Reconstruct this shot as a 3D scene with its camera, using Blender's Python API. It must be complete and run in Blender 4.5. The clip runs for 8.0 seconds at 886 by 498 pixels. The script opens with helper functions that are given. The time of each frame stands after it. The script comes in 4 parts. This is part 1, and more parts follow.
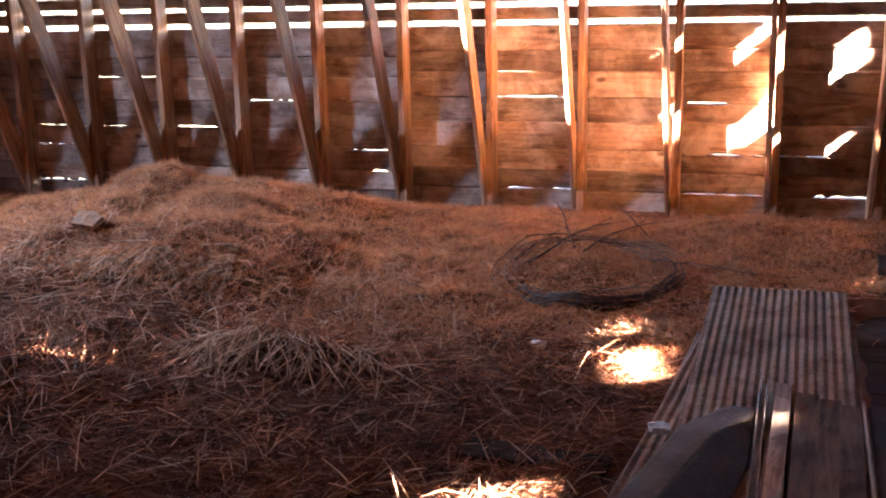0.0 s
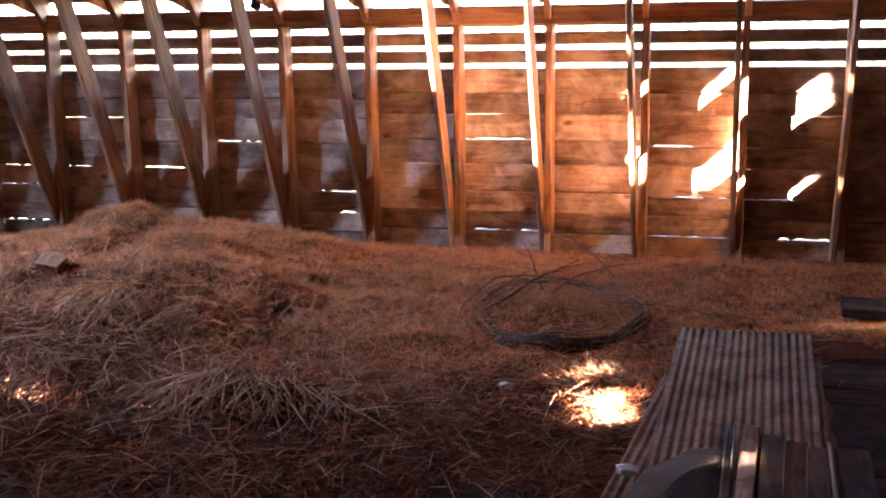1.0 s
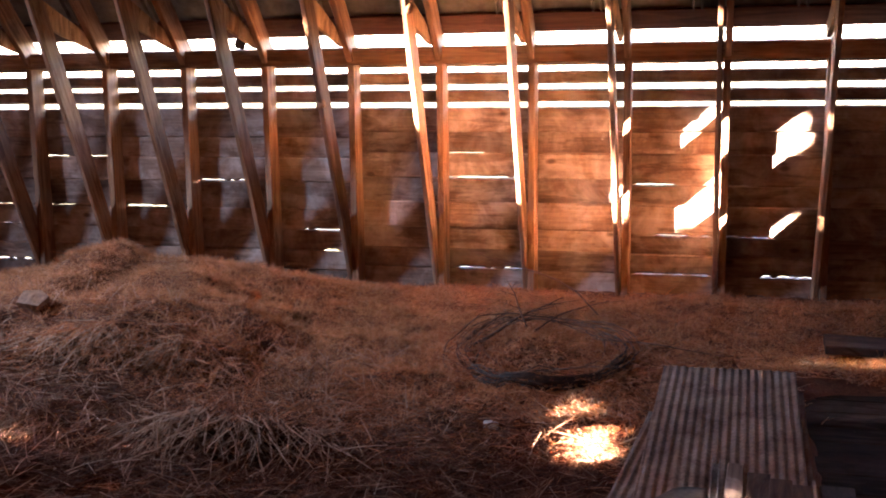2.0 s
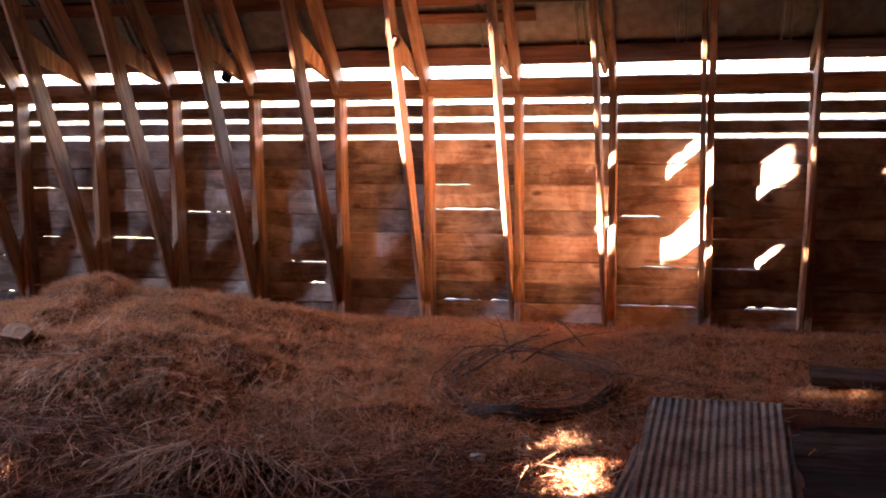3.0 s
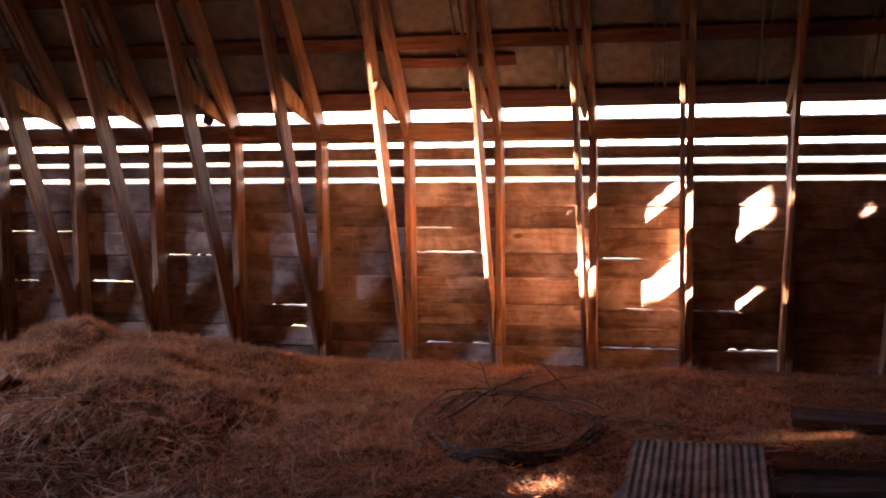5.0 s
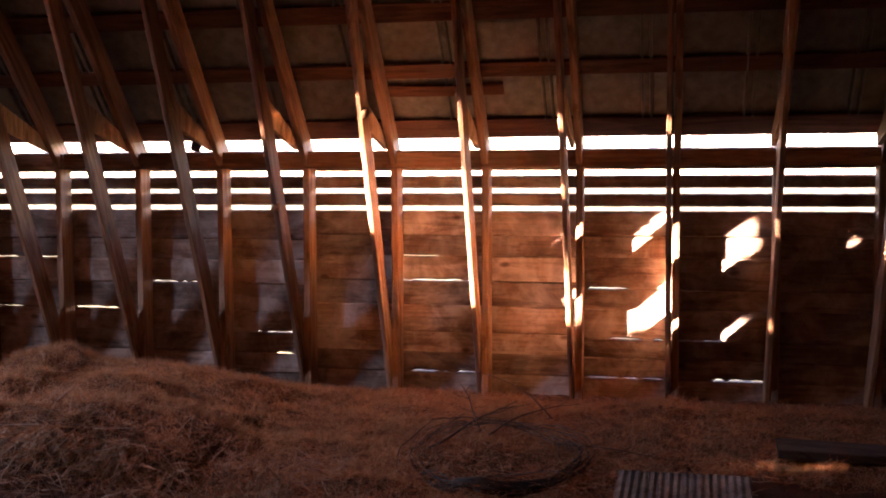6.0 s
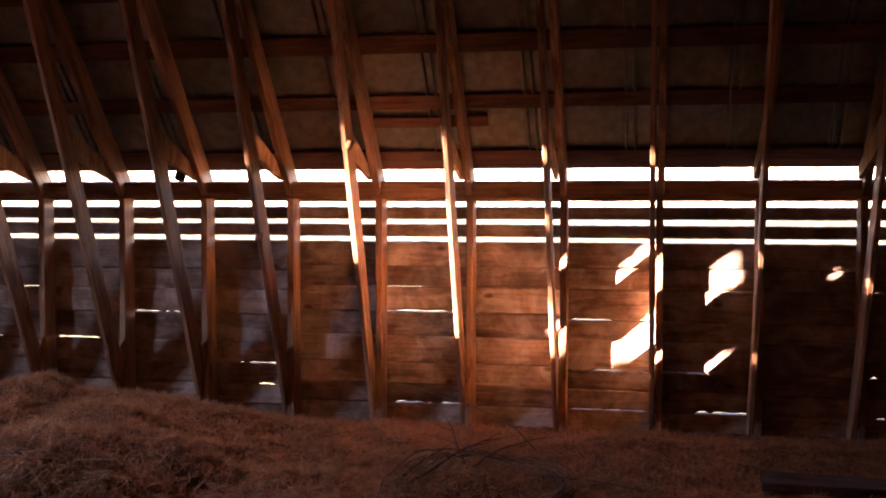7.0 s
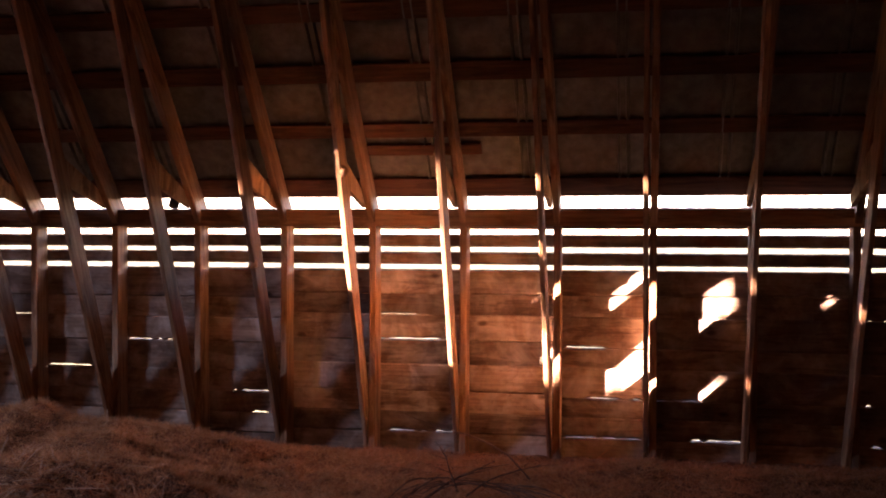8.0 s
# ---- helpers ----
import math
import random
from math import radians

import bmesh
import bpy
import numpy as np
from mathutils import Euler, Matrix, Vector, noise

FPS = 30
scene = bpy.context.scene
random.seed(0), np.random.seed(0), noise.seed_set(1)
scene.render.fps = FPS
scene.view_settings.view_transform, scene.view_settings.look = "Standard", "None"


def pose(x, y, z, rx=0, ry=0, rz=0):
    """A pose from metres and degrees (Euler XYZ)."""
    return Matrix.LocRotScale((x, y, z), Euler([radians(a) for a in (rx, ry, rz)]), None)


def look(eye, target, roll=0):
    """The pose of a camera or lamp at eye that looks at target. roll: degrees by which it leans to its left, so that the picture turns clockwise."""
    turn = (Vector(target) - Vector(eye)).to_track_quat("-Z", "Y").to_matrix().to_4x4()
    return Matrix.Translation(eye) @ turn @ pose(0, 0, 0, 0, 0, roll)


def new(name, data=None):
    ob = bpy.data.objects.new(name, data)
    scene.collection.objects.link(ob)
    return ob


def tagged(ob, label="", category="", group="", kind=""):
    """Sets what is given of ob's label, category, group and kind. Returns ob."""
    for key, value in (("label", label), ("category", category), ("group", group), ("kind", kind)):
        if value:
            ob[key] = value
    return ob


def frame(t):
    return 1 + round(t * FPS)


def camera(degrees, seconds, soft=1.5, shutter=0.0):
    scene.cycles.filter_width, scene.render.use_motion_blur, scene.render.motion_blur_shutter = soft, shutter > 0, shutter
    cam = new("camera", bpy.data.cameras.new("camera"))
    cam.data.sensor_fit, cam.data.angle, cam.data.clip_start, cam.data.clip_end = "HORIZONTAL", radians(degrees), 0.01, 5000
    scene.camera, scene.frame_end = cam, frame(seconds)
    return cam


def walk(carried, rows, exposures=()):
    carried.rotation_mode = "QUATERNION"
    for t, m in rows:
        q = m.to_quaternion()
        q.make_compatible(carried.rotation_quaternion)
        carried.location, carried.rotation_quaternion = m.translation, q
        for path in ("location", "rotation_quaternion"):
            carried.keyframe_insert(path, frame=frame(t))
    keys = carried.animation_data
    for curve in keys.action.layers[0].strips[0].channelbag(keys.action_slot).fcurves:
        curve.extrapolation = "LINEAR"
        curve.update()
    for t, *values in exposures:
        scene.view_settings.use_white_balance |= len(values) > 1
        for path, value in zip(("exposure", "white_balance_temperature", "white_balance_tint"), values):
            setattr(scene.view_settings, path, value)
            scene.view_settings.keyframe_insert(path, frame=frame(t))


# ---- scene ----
# Barn interior: a wall of horizontal boards between timber frames, a hay bed, scrap sheets on the floor.
cam = camera(44.46, 8.0, soft=2.0)
PATH = [  # seconds, yaw, pitch, roll
    (0.0, 16.94, -13.65, -1.38), (0.5, 15.93, -12.51, -1.10), (1.0, 15.16, -11.49, -0.88), (1.5, 14.68, -10.45, -0.80),
    (2.0, 14.26, -9.49, -0.80), (3.5, 13.18, -7.17, -0.84), (4.0, 12.90, -6.67, -0.97), (4.5, 12.71, -6.17, -0.98),
    (6.0, 11.77, -4.09, -0.26), (6.5, 11.28, -3.25, -0.20), (7.0, 10.93, -2.46, 0.05), (7.5, 10.77, -1.72, 0.21),
    (8.0, 10.60, -1.00, 0.10)]
EYE = (0.0, 0.0, 1.45)
EXPOSURES = [(0.0, 7.36, 6500, 30), (1.0, 7.06, 6500, 30), (2.0, 6.80, 6600, 32), (3.5, 6.36, 6850, 37), (4.5, 6.09, 7000, 40), (6.0, 5.75, 7200, 44),
             (7.0, 5.52, 7300, 46), (8.0, 5.39, 7350, 47)]
walk(cam, [(t, pose(*EYE, 90 + p, 0, w) @ pose(0, 0, 0, 0, 0, r)) for t, w, p, r in PATH], EXPOSURES)

# ---- light ----
SUN_WAY = Vector((1.85, 1.0, -0.764)).normalized()
world = bpy.data.worlds.new("sky")
scene.world = world
world.use_nodes = True
wn = world.node_tree.nodes
sky = wn.new("ShaderNodeTexSky")
sky.sky_type, sky.sun_disc = "NISHITA", False
sky.air_density, sky.dust_density, sky.ozone_density = 1.0, 0.3, 2.0
sky.sun_elevation, sky.sun_rotation = math.asin(-SUN_WAY.z), math.atan2(-SUN_WAY.x, -SUN_WAY.y)
world.node_tree.links.new(sky.outputs[0], wn["Background"].inputs[0])
wn["Background"].inputs[1].default_value = 0.05
sun = new("sun", bpy.data.lights.new("sun", "SUN"))
sun.data.energy, sun.data.angle, sun.data.color = 5.0, radians(0.4), (1.0, 0.86, 0.67)
sun.matrix_world = look((0, 0, 0), SUN_WAY)

# ---- plan ----
WALL_Y, FACE_Y = 7.10, 6.95          # boards' inner face, studs' inner face
LEFT_X, RIGHT_X, BACK_Y = -7.5, 2.6, -3.1
FIRST_X, BAY = -4.245, 0.61          # left edge of the first stud in full view, spacing
SLOPE, ROOF_Z = 1.17, 1.56           # rafters' upper line: z = ROOF_Z + SLOPE * (WALL_Y - y)
RIDGE_Y = 2.0


# ---- material tools ----
def material(name, rough=0.8, metal=0.0):
    m = bpy.data.materials.new(name)
    m.use_nodes = True
    b = m.node_tree.nodes["Principled BSDF"]
    b.inputs["Roughness"].default_value, b.inputs["Metallic"].default_value = rough, metal
    b.inputs["Specular IOR Level"].default_value = 0.5 if metal else 0.25
    return m, m.node_tree.nodes, m.node_tree.links, b


def ramp(nodes, stops):
    r = nodes.new("ShaderNodeValToRGB")
    while len(r.color_ramp.elements) < len(stops):
        r.color_ramp.elements.new(0.5)
    for e, (at, c) in zip(r.color_ramp.elements, stops):
        e.position, e.color = at, (*c, 1)
    return r


def noise_node(nodes, links, vec, scale, detail=6.0, rough=0.6, warp=0.0):
    n = nodes.new("ShaderNodeTexNoise")
    n.inputs["Scale"].default_value, n.inputs["Detail"].default_value = scale, detail
    n.inputs["Roughness"].default_value, n.inputs["Distortion"].default_value = rough, warp
    links.new(vec, n.inputs["Vector"])
    return n


def mix(nodes, links, fac, a, b, mode="MIX"):
    m = nodes.new("ShaderNodeMix")
    m.data_type, m.blend_type = "RGBA", mode
    if isinstance(fac, float):
        m.inputs[0].default_value = fac
    else:
        links.new(fac, m.inputs[0])
    for sock, v in ((m.inputs[6], a), (m.inputs[7], b)):
        if isinstance(v, tuple):
            sock.default_value = (*v, 1)
        else:
            links.new(v, sock)
    return m.outputs[2]


def shifted(nodes, links, scale):
    """Object coordinates, stretched along the grain (local z) and moved apart from piece to piece."""
    tc, oi = nodes.new("ShaderNodeTexCoord"), nodes.new("ShaderNodeObjectInfo")
    mul = nodes.new("ShaderNodeVectorMath")
    mul.operation = "SCALE"
    mul.inputs[0].default_value = (37.0, 61.0, 83.0)
    links.new(oi.outputs["Random"], mul.inputs["Scale"])
    add = nodes.new("ShaderNodeVectorMath")
    links.new(tc.outputs["Object"], add.inputs[0])
    links.new(mul.outputs[0], add.inputs[1])
    mp = nodes.new("ShaderNodeMapping")
    mp.inputs["Scale"].default_value = scale
    links.new(add.outputs[0], mp.inputs["Vector"])
    return mp.outputs[0], add.outputs[0], oi.outputs["Random"]


def wood(name, dark, mid, light, grey=(0.30, 0.28, 0.26), greyness=0.4, rough=0.78, bump=0.4, run=0.11, spotted=0.75, tones=(0.52, 1.42), gloss=0.25, soft=False):
    """Sawn wood: grain along local z (run: its stretch), pale weathering, dark spots, and a tone of its own for each piece."""
    m, n, l, b = material(name, rough)
    b.inputs["Specular IOR Level"].default_value = gloss
    grain_v, plain_v, rnd = shifted(n, l, (1, 1, run))
    grain = noise_node(n, l, grain_v, 55, 8, 0.62, 0.5)
    rings = noise_node(n, l, grain_v, 17, 5, 0.65, 1.6)
    base = ramp(n, [(0.28, dark), (0.50, mid), (0.74, light)] if soft else [(0.36, dark), (0.50, mid), (0.64, light)])
    both = mix(n, l, 0.6, grain.outputs["Fac"], rings.outputs["Fac"])
    l.new(both, base.inputs[0])
    stain = noise_node(n, l, plain_v, 4.2, 5, 0.62, 0.5)
    sr = ramp(n, [(0.43, (0, 0, 0)), (0.55, (0.5, 0.5, 0.5)), (0.70, (1, 1, 1))] if soft else [(0.48, (0, 0, 0)), (0.54, (0.7, 0.7, 0.7)), (0.64, (1, 1, 1))])
    l.new(stain.outputs["Fac"], sr.inputs[0])
    k = n.new("ShaderNodeMath")
    k.operation = "MULTIPLY"
    k.inputs[1].default_value = greyness
    l.new(sr.outputs[0], k.inputs[0])
    c = mix(n, l, k.outputs[0], base.outputs[0], grey)
    patch_v, _, _ = shifted(n, l, (1, 1, 3.2 * run))
    spots = noise_node(n, l, patch_v, 9.0, 5, 0.65, 0.5)
    kr = ramp(n, [(0.53, (1, 1, 1)), (0.585, (0.42, 0.34, 0.28)), (0.70, (0.26, 0.21, 0.18))])
    l.new(spots.outputs["Fac"], kr.inputs[0])
    c = mix(n, l, spotted, c, kr.outputs[0], "MULTIPLY")
    if soft:   # dark round knots, and dirt that has run along the boards
        knot_v, _, _ = shifted(n, l, (1, 1, 0.55))
        cells = n.new("ShaderNodeTexVoronoi")
        cells.inputs["Scale"].default_value = 5.5
        l.new(knot_v, cells.inputs["Vector"])
        knots = ramp(n, [(0.05, (0.22, 0.16, 0.13)), (0.09, (0.6, 0.5, 0.44)), (0.13, (1, 1, 1))])
        l.new(cells.outputs["Distance"], knots.inputs[0])
        c = mix(n, l, 0.85, c, knots.outputs[0], "MULTIPLY")
        dirt = noise_node(n, l, plain_v, 2.3, 6, 0.7, 1.2)
        dr = ramp(n, [(0.38, (0.55, 0.5, 0.48)), (0.58, (1.08, 1.06, 1.04))])
        l.new(dirt.outputs["Fac"], dr.inputs[0])
        c = mix(n, l, 0.8, c, dr.outputs[0], "MULTIPLY")
    lo, hi = tones
    tone = ramp(n, [(0.0, (lo, lo * 0.95, lo * 0.92)), (1.0, (hi, hi * 0.97, hi * 0.93))])
    l.new(rnd, tone.inputs[0])
    c = mix(n, l, 1.0, c, tone.outputs[0], "MULTIPLY")
    l.new(c, b.inputs["Base Color"])
    bp = n.new("ShaderNodeBump")
    bp.inputs["Strength"].default_value, bp.inputs["Distance"].default_value = bump, 0.004
    l.new(grain.outputs["Fac"], bp.inputs["Height"])
    l.new(bp.outputs[0], b.inputs["Normal"])
    return m


BOARD = wood("weathered_board", (0.115, 0.072, 0.051), (0.265, 0.181, 0.132), (0.47, 0.355, 0.273), (0.58, 0.52, 0.47), 0.75, 0.78, 0.4, 0.06, 0.55, (0.62, 1.42), 0.2, True)
TIMBER = wood("frame_timber", (0.155, 0.072, 0.037), (0.33, 0.172, 0.088), (0.52, 0.31, 0.175), (0.32, 0.245, 0.195), 0.32, 0.75, 0.4, 0.07, 0.6, (0.7, 1.25))
TIE = wood("pale_sawn_wood", (0.28, 0.14, 0.06), (0.48, 0.28, 0.135), (0.62, 0.41, 0.23), (0.40, 0.33, 0.27), 0.2)
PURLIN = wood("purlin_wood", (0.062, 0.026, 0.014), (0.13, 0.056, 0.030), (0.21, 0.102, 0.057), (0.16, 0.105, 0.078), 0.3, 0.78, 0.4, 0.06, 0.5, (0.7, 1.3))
DARK_BOARD = wood("dark_board", (0.03, 0.017, 0.011), (0.07, 0.04, 0.025), (0.12, 0.07, 0.044), (0.10, 0.08, 0.068), 0.4, gloss=0.1)
DIRTY_BOARD = wood("dirty_floor_board", (0.016, 0.009, 0.006), (0.036, 0.021, 0.013), (0.064, 0.038, 0.024), (0.06, 0.046, 0.038), 0.4, gloss=0.04)
PALE_BOARD = wood("pale_board", (0.18, 0.135, 0.105), (0.27, 0.21, 0.165), (0.36, 0.29, 0.235), (0.25, 0.21, 0.185), 0.4)


def speckled(name, a, b_, c_, scale, rough=0.6, metal=0.0, bump=0.2, fine=60.0):
    m, n, l, b = material(name, rough, metal)
    tc = n.new("ShaderNodeTexCoord")
    big = noise_node(n, l, tc.outputs["Object"], scale, 6, 0.65, 0.5)
    r = ramp(n, [(0.32, a), (0.52, b_), (0.72, c_)])
    l.new(big.outputs["Fac"], r.inputs[0])
    small = noise_node(n, l, tc.outputs["Object"], fine, 3, 0.6)
    sr = ramp(n, [(0.3, (0.7, 0.7, 0.7)), (0.7, (1.2, 1.2, 1.2))])
    l.new(small.outputs["Fac"], sr.inputs[0])
    l.new(mix(n, l, 1.0, r.outputs[0], sr.outputs[0], "MULTIPLY"), b.inputs["Base Color"])
    bp = n.new("ShaderNodeBump")
    bp.inputs["Strength"].default_value, bp.inputs["Distance"].default_value = bump, 0.003
    l.new(small.outputs["Fac"], bp.inputs["Height"])
    l.new(bp.outputs[0], b.inputs["Normal"])
    return m


TIN = speckled("galvanised_roof_sheet", (0.27, 0.255, 0.215), (0.34, 0.325, 0.28), (0.41, 0.39, 0.335), 1.8, 0.3, 0.75, 0.05, 14.0)
CORRUGATED = speckled("rusty_corrugated_iron", (0.10, 0.055, 0.036), (0.20, 0.135, 0.095), (0.28, 0.21, 0.16), 5.0, 0.9, 0.0, 0.25)
RUBBER = speckled("grey_rubber", (0.062, 0.050, 0.040), (0.095, 0.079, 0.064), (0.13, 0.11, 0.09), 3.0, 0.85, 0.0, 0.1)
# Black bracket, and the grey sheet's bent side with shade put into its colour.
BLACK_AND_SHADED_RUBBER = speckled("dark_and_shaded_rubber", (0.016, 0.014, 0.013), (0.025, 0.022, 0.020), (0.038, 0.034, 0.031), 4.0, 0.95, 0.0, 0.1)
RAIL = speckled("dull_aluminium", (0.10, 0.085, 0.07), (0.18, 0.155, 0.13), (0.28, 0.25, 0.22), 6.0, 0.6, 0.3, 0.1)
FOIL = speckled("crumpled_foil", (0.55, 0.6, 0.65), (0.7, 0.75, 0.8), (0.85, 0.88, 0.9), 20.0, 0.25, 0.7, 0.3)
SCRAP = speckled("white_scrap", (0.6, 0.56, 0.5), (0.72, 0.68, 0.62), (0.8, 0.77, 0.72), 15.0, 0.8)
TWIG = speckled("dry_twig", (0.08, 0.043, 0.026), (0.16, 0.09, 0.056), (0.28, 0.17, 0.11), 9.0, 0.95)
WIRE = speckled("rusted_wire", (0.03, 0.017, 0.012), (0.065, 0.038, 0.026), (0.12, 0.075, 0.052), 14.0, 0.6, 0.4)
SOIL = speckled("field_ground", (0.025, 0.032, 0.012), (0.045, 0.05, 0.02), (0.075, 0.07, 0.032), 0.5, 0.95, 0.0, 0.5, 9.0)


def straw_material(name, stops, patchy):
    m, n, l, b = material(name, 0.62)
    geo, tc = n.new("ShaderNodeNewGeometry"), n.new("ShaderNodeTexCoord")
    r = ramp(n, stops)
    l.new(geo.outputs["Random Per Island"], r.inputs[0])
    big = noise_node(n, l, tc.outputs["Object"], 1.3, 5, 0.6, 0.6)
    br = ramp(n, [(0.35, (0.62, 0.52, 0.46)), (0.65, (1.15, 1.08, 1.0))])
    l.new(big.outputs["Fac"], br.inputs[0])
    clump = noise_node(n, l, tc.outputs["Object"], 6.5, 4, 0.6, 0.8)
    cr = ramp(n, [(0.36, (0.62, 0.56, 0.52)), (0.62, (1.16, 1.12, 1.08))])
    l.new(clump.outputs["Fac"], cr.inputs[0])
    colour = mix(n, l, patchy, r.outputs[0], br.outputs[0], "MULTIPLY")
    colour = mix(n, l, 0.45, colour, cr.outputs[0], "MULTIPLY")
    l.new(colour, b.inputs["Base Color"])
    thin, both = n.new("ShaderNodeBsdfTranslucent"), n.new("ShaderNodeMixShader")   # dry stalks let light through
    l.new(colour, thin.inputs["Color"])
    both.inputs[0].default_value = 0.35
    l.new(b.outputs[0], both.inputs[1])
    l.new(thin.outputs[0], both.inputs[2])
    l.new(both.outputs[0], n["Material Output"].inputs["Surface"])
    return m


STRAW = straw_material("dry_straw", [(0.0, (0.30, 0.112, 0.047)), (0.4, (0.64, 0.27, 0.115)), (0.75, (0.82, 0.42, 0.205)), (1.0, (0.88, 0.62, 0.41))], 0.6)
DARK_STRAW = straw_material("dark_straw", [(0.0, (0.10, 0.038, 0.02)), (0.5, (0.22, 0.092, 0.05)), (0.85, (0.36, 0.175, 0.102)), (1.0, (0.60, 0.38, 0.25))], 0.6)
# Paler than STRAW: its colour makes up for glow missing at the crest.
FUZZ = straw_material("fine_hay", [(0.0, (0.46, 0.20, 0.08)), (0.5, (0.74, 0.37, 0.155)), (1.0, (0.88, 0.58, 0.32))], 0.4)
COARSE = straw_material("coarse_straw", [(0.0, (0.22, 0.10, 0.056)), (0.5, (0.54, 0.30, 0.185)), (1.0, (0.76, 0.53, 0.37))], 0.4)
PALE_STRAW = straw_material("pale_straw", [(0.0, (0.30, 0.17, 0.10)), (0.5, (0.52, 0.335, 0.215)), (1.0, (0.74, 0.55, 0.39))], 0.4)


def hay_material():
    m, n, l, b = material("matted_hay", 0.9)
    tc = n.new("ShaderNodeTexCoord")
    fine = noise_node(n, l, tc.outputs["Object"], 70, 6, 0.7, 1.5)
    big = noise_node(n, l, tc.outputs["Object"], 1.6, 6, 0.6, 0.6)
    r = ramp(n, [(0.30, (0.07, 0.025, 0.013)), (0.5, (0.17, 0.068, 0.033)), (0.7, (0.28, 0.125, 0.062))])
    l.new(fine.outputs["Fac"], r.inputs[0])
    br = ramp(n, [(0.35, (0.6, 0.5, 0.44)), (0.65, (1.15, 1.08, 1.0))])
    l.new(big.outputs["Fac"], br.inputs[0])
    l.new(mix(n, l, 0.8, r.outputs[0], br.outputs[0], "MULTIPLY"), b.inputs["Base Color"])
    bp = n.new("ShaderNodeBump")
    bp.inputs["Strength"].default_value, bp.inputs["Distance"].default_value = 0.9, 0.02
    l.new(fine.outputs["Fac"], bp.inputs["Height"])
    l.new(bp.outputs[0], b.inputs["Normal"])
    return m


HAY = hay_material()


# ---- mesh tools ----
def mesh_of(bm, mat, smooth=False):
    me = bpy.data.meshes.new("mesh")
    bm.to_mesh(me)
    bm.free()
    me.materials.append(mat)
    if smooth:
        me.polygons.foreach_set("use_smooth", [True] * len(me.polygons))
    return me


def part(name, me, parent, m=None, label=""):
    ob = new(name, me)
    ob.parent = parent
    if m is not None:
        ob.matrix_basis = m
    return tagged(ob, label)


def timber(length, w, d, rng, bow=0.004, segs=6, edge=0.004):
    """A sawn timber from z 0 to length, w across x, d across y, a little bowed and uneven, with worn edges."""
    bm = bmesh.new()
    rings = []
    bx, by = rng.uniform(-bow, bow), rng.uniform(-bow, bow)
    for k in range(segs + 1):
        f = k / segs
        ox, oy = bx * math.sin(math.pi * f), by * math.sin(math.pi * f)
        hw, hd = w / 2 * rng.uniform(0.97, 1.03), d / 2 * rng.uniform(0.98, 1.02)
        e = edge * rng.uniform(0.6, 1.6)
        pts = [(-hw + e, -hd), (hw - e, -hd), (hw, -hd + e), (hw, hd - e), (hw - e, hd), (-hw + e, hd), (-hw, hd - e), (-hw, -hd + e)]
        rings.append([bm.verts.new((x + ox, y + oy, f * length)) for x, y in pts])
    for a, b in zip(rings, rings[1:]):
        for k in range(8):
            bm.faces.new((a[k], a[(k + 1) % 8], b[(k + 1) % 8], b[k]))
    bm.faces.new(rings[0][::-1])
    bm.faces.new(rings[-1])
    return bm


def along(p, q, side=(1, 0, 0)):
    """The matrix that lays local z from p to q, with local x near side."""
    z = (Vector(q) - Vector(p)).normalized()
    y = z.cross(Vector(side)).normalized()
    x = y.cross(z)
    m = Matrix((x, y, z)).transposed().to_4x4()
    m.translation = p
    return m


def tube(bm, pts, radius, sides=5):
    pts = [Vector(p) for p in pts]
    rings = []
    for k, p in enumerate(pts):
        d = (pts[min(k + 1, len(pts) - 1)] - pts[max(k - 1, 0)]).normalized()
        u = d.cross(Vector((0.31, 0.2, 0.93))).normalized()
        v = d.cross(u)
        r = radius(k / (len(pts) - 1)) if callable(radius) else radius
        rings.append([bm.verts.new(p + (u * math.cos(a) + v * math.sin(a)) * r) for a in [2 * math.pi * s / sides for s in range(sides)]])
    for a, b in zip(rings, rings[1:]):
        for s in range(sides):
            bm.faces.new((a[s], a[(s + 1) % sides], b[(s + 1) % sides], b[s]))
    bm.faces.new(rings[0][::-1])
    bm.faces.new(rings[-1])


def slab(x0, x1, y0, y1, z0, z1):
    bm = bmesh.new()
    bmesh.ops.create_cube(bm, size=1.0, matrix=Matrix.Translation(((x0 + x1) / 2, (y0 + y1) / 2, (z0 + z1) / 2)) @ Matrix.Diagonal((x1 - x0, y1 - y0, z1 - z0, 1)))
    return bm


def thing(name, m=None, label="", category="", group="", kind=""):
    ob = new(name)
    ob.empty_display_size = 0.1
    if m is not None:
        ob.matrix_basis = m
    return tagged(ob, label, category, group, kind)


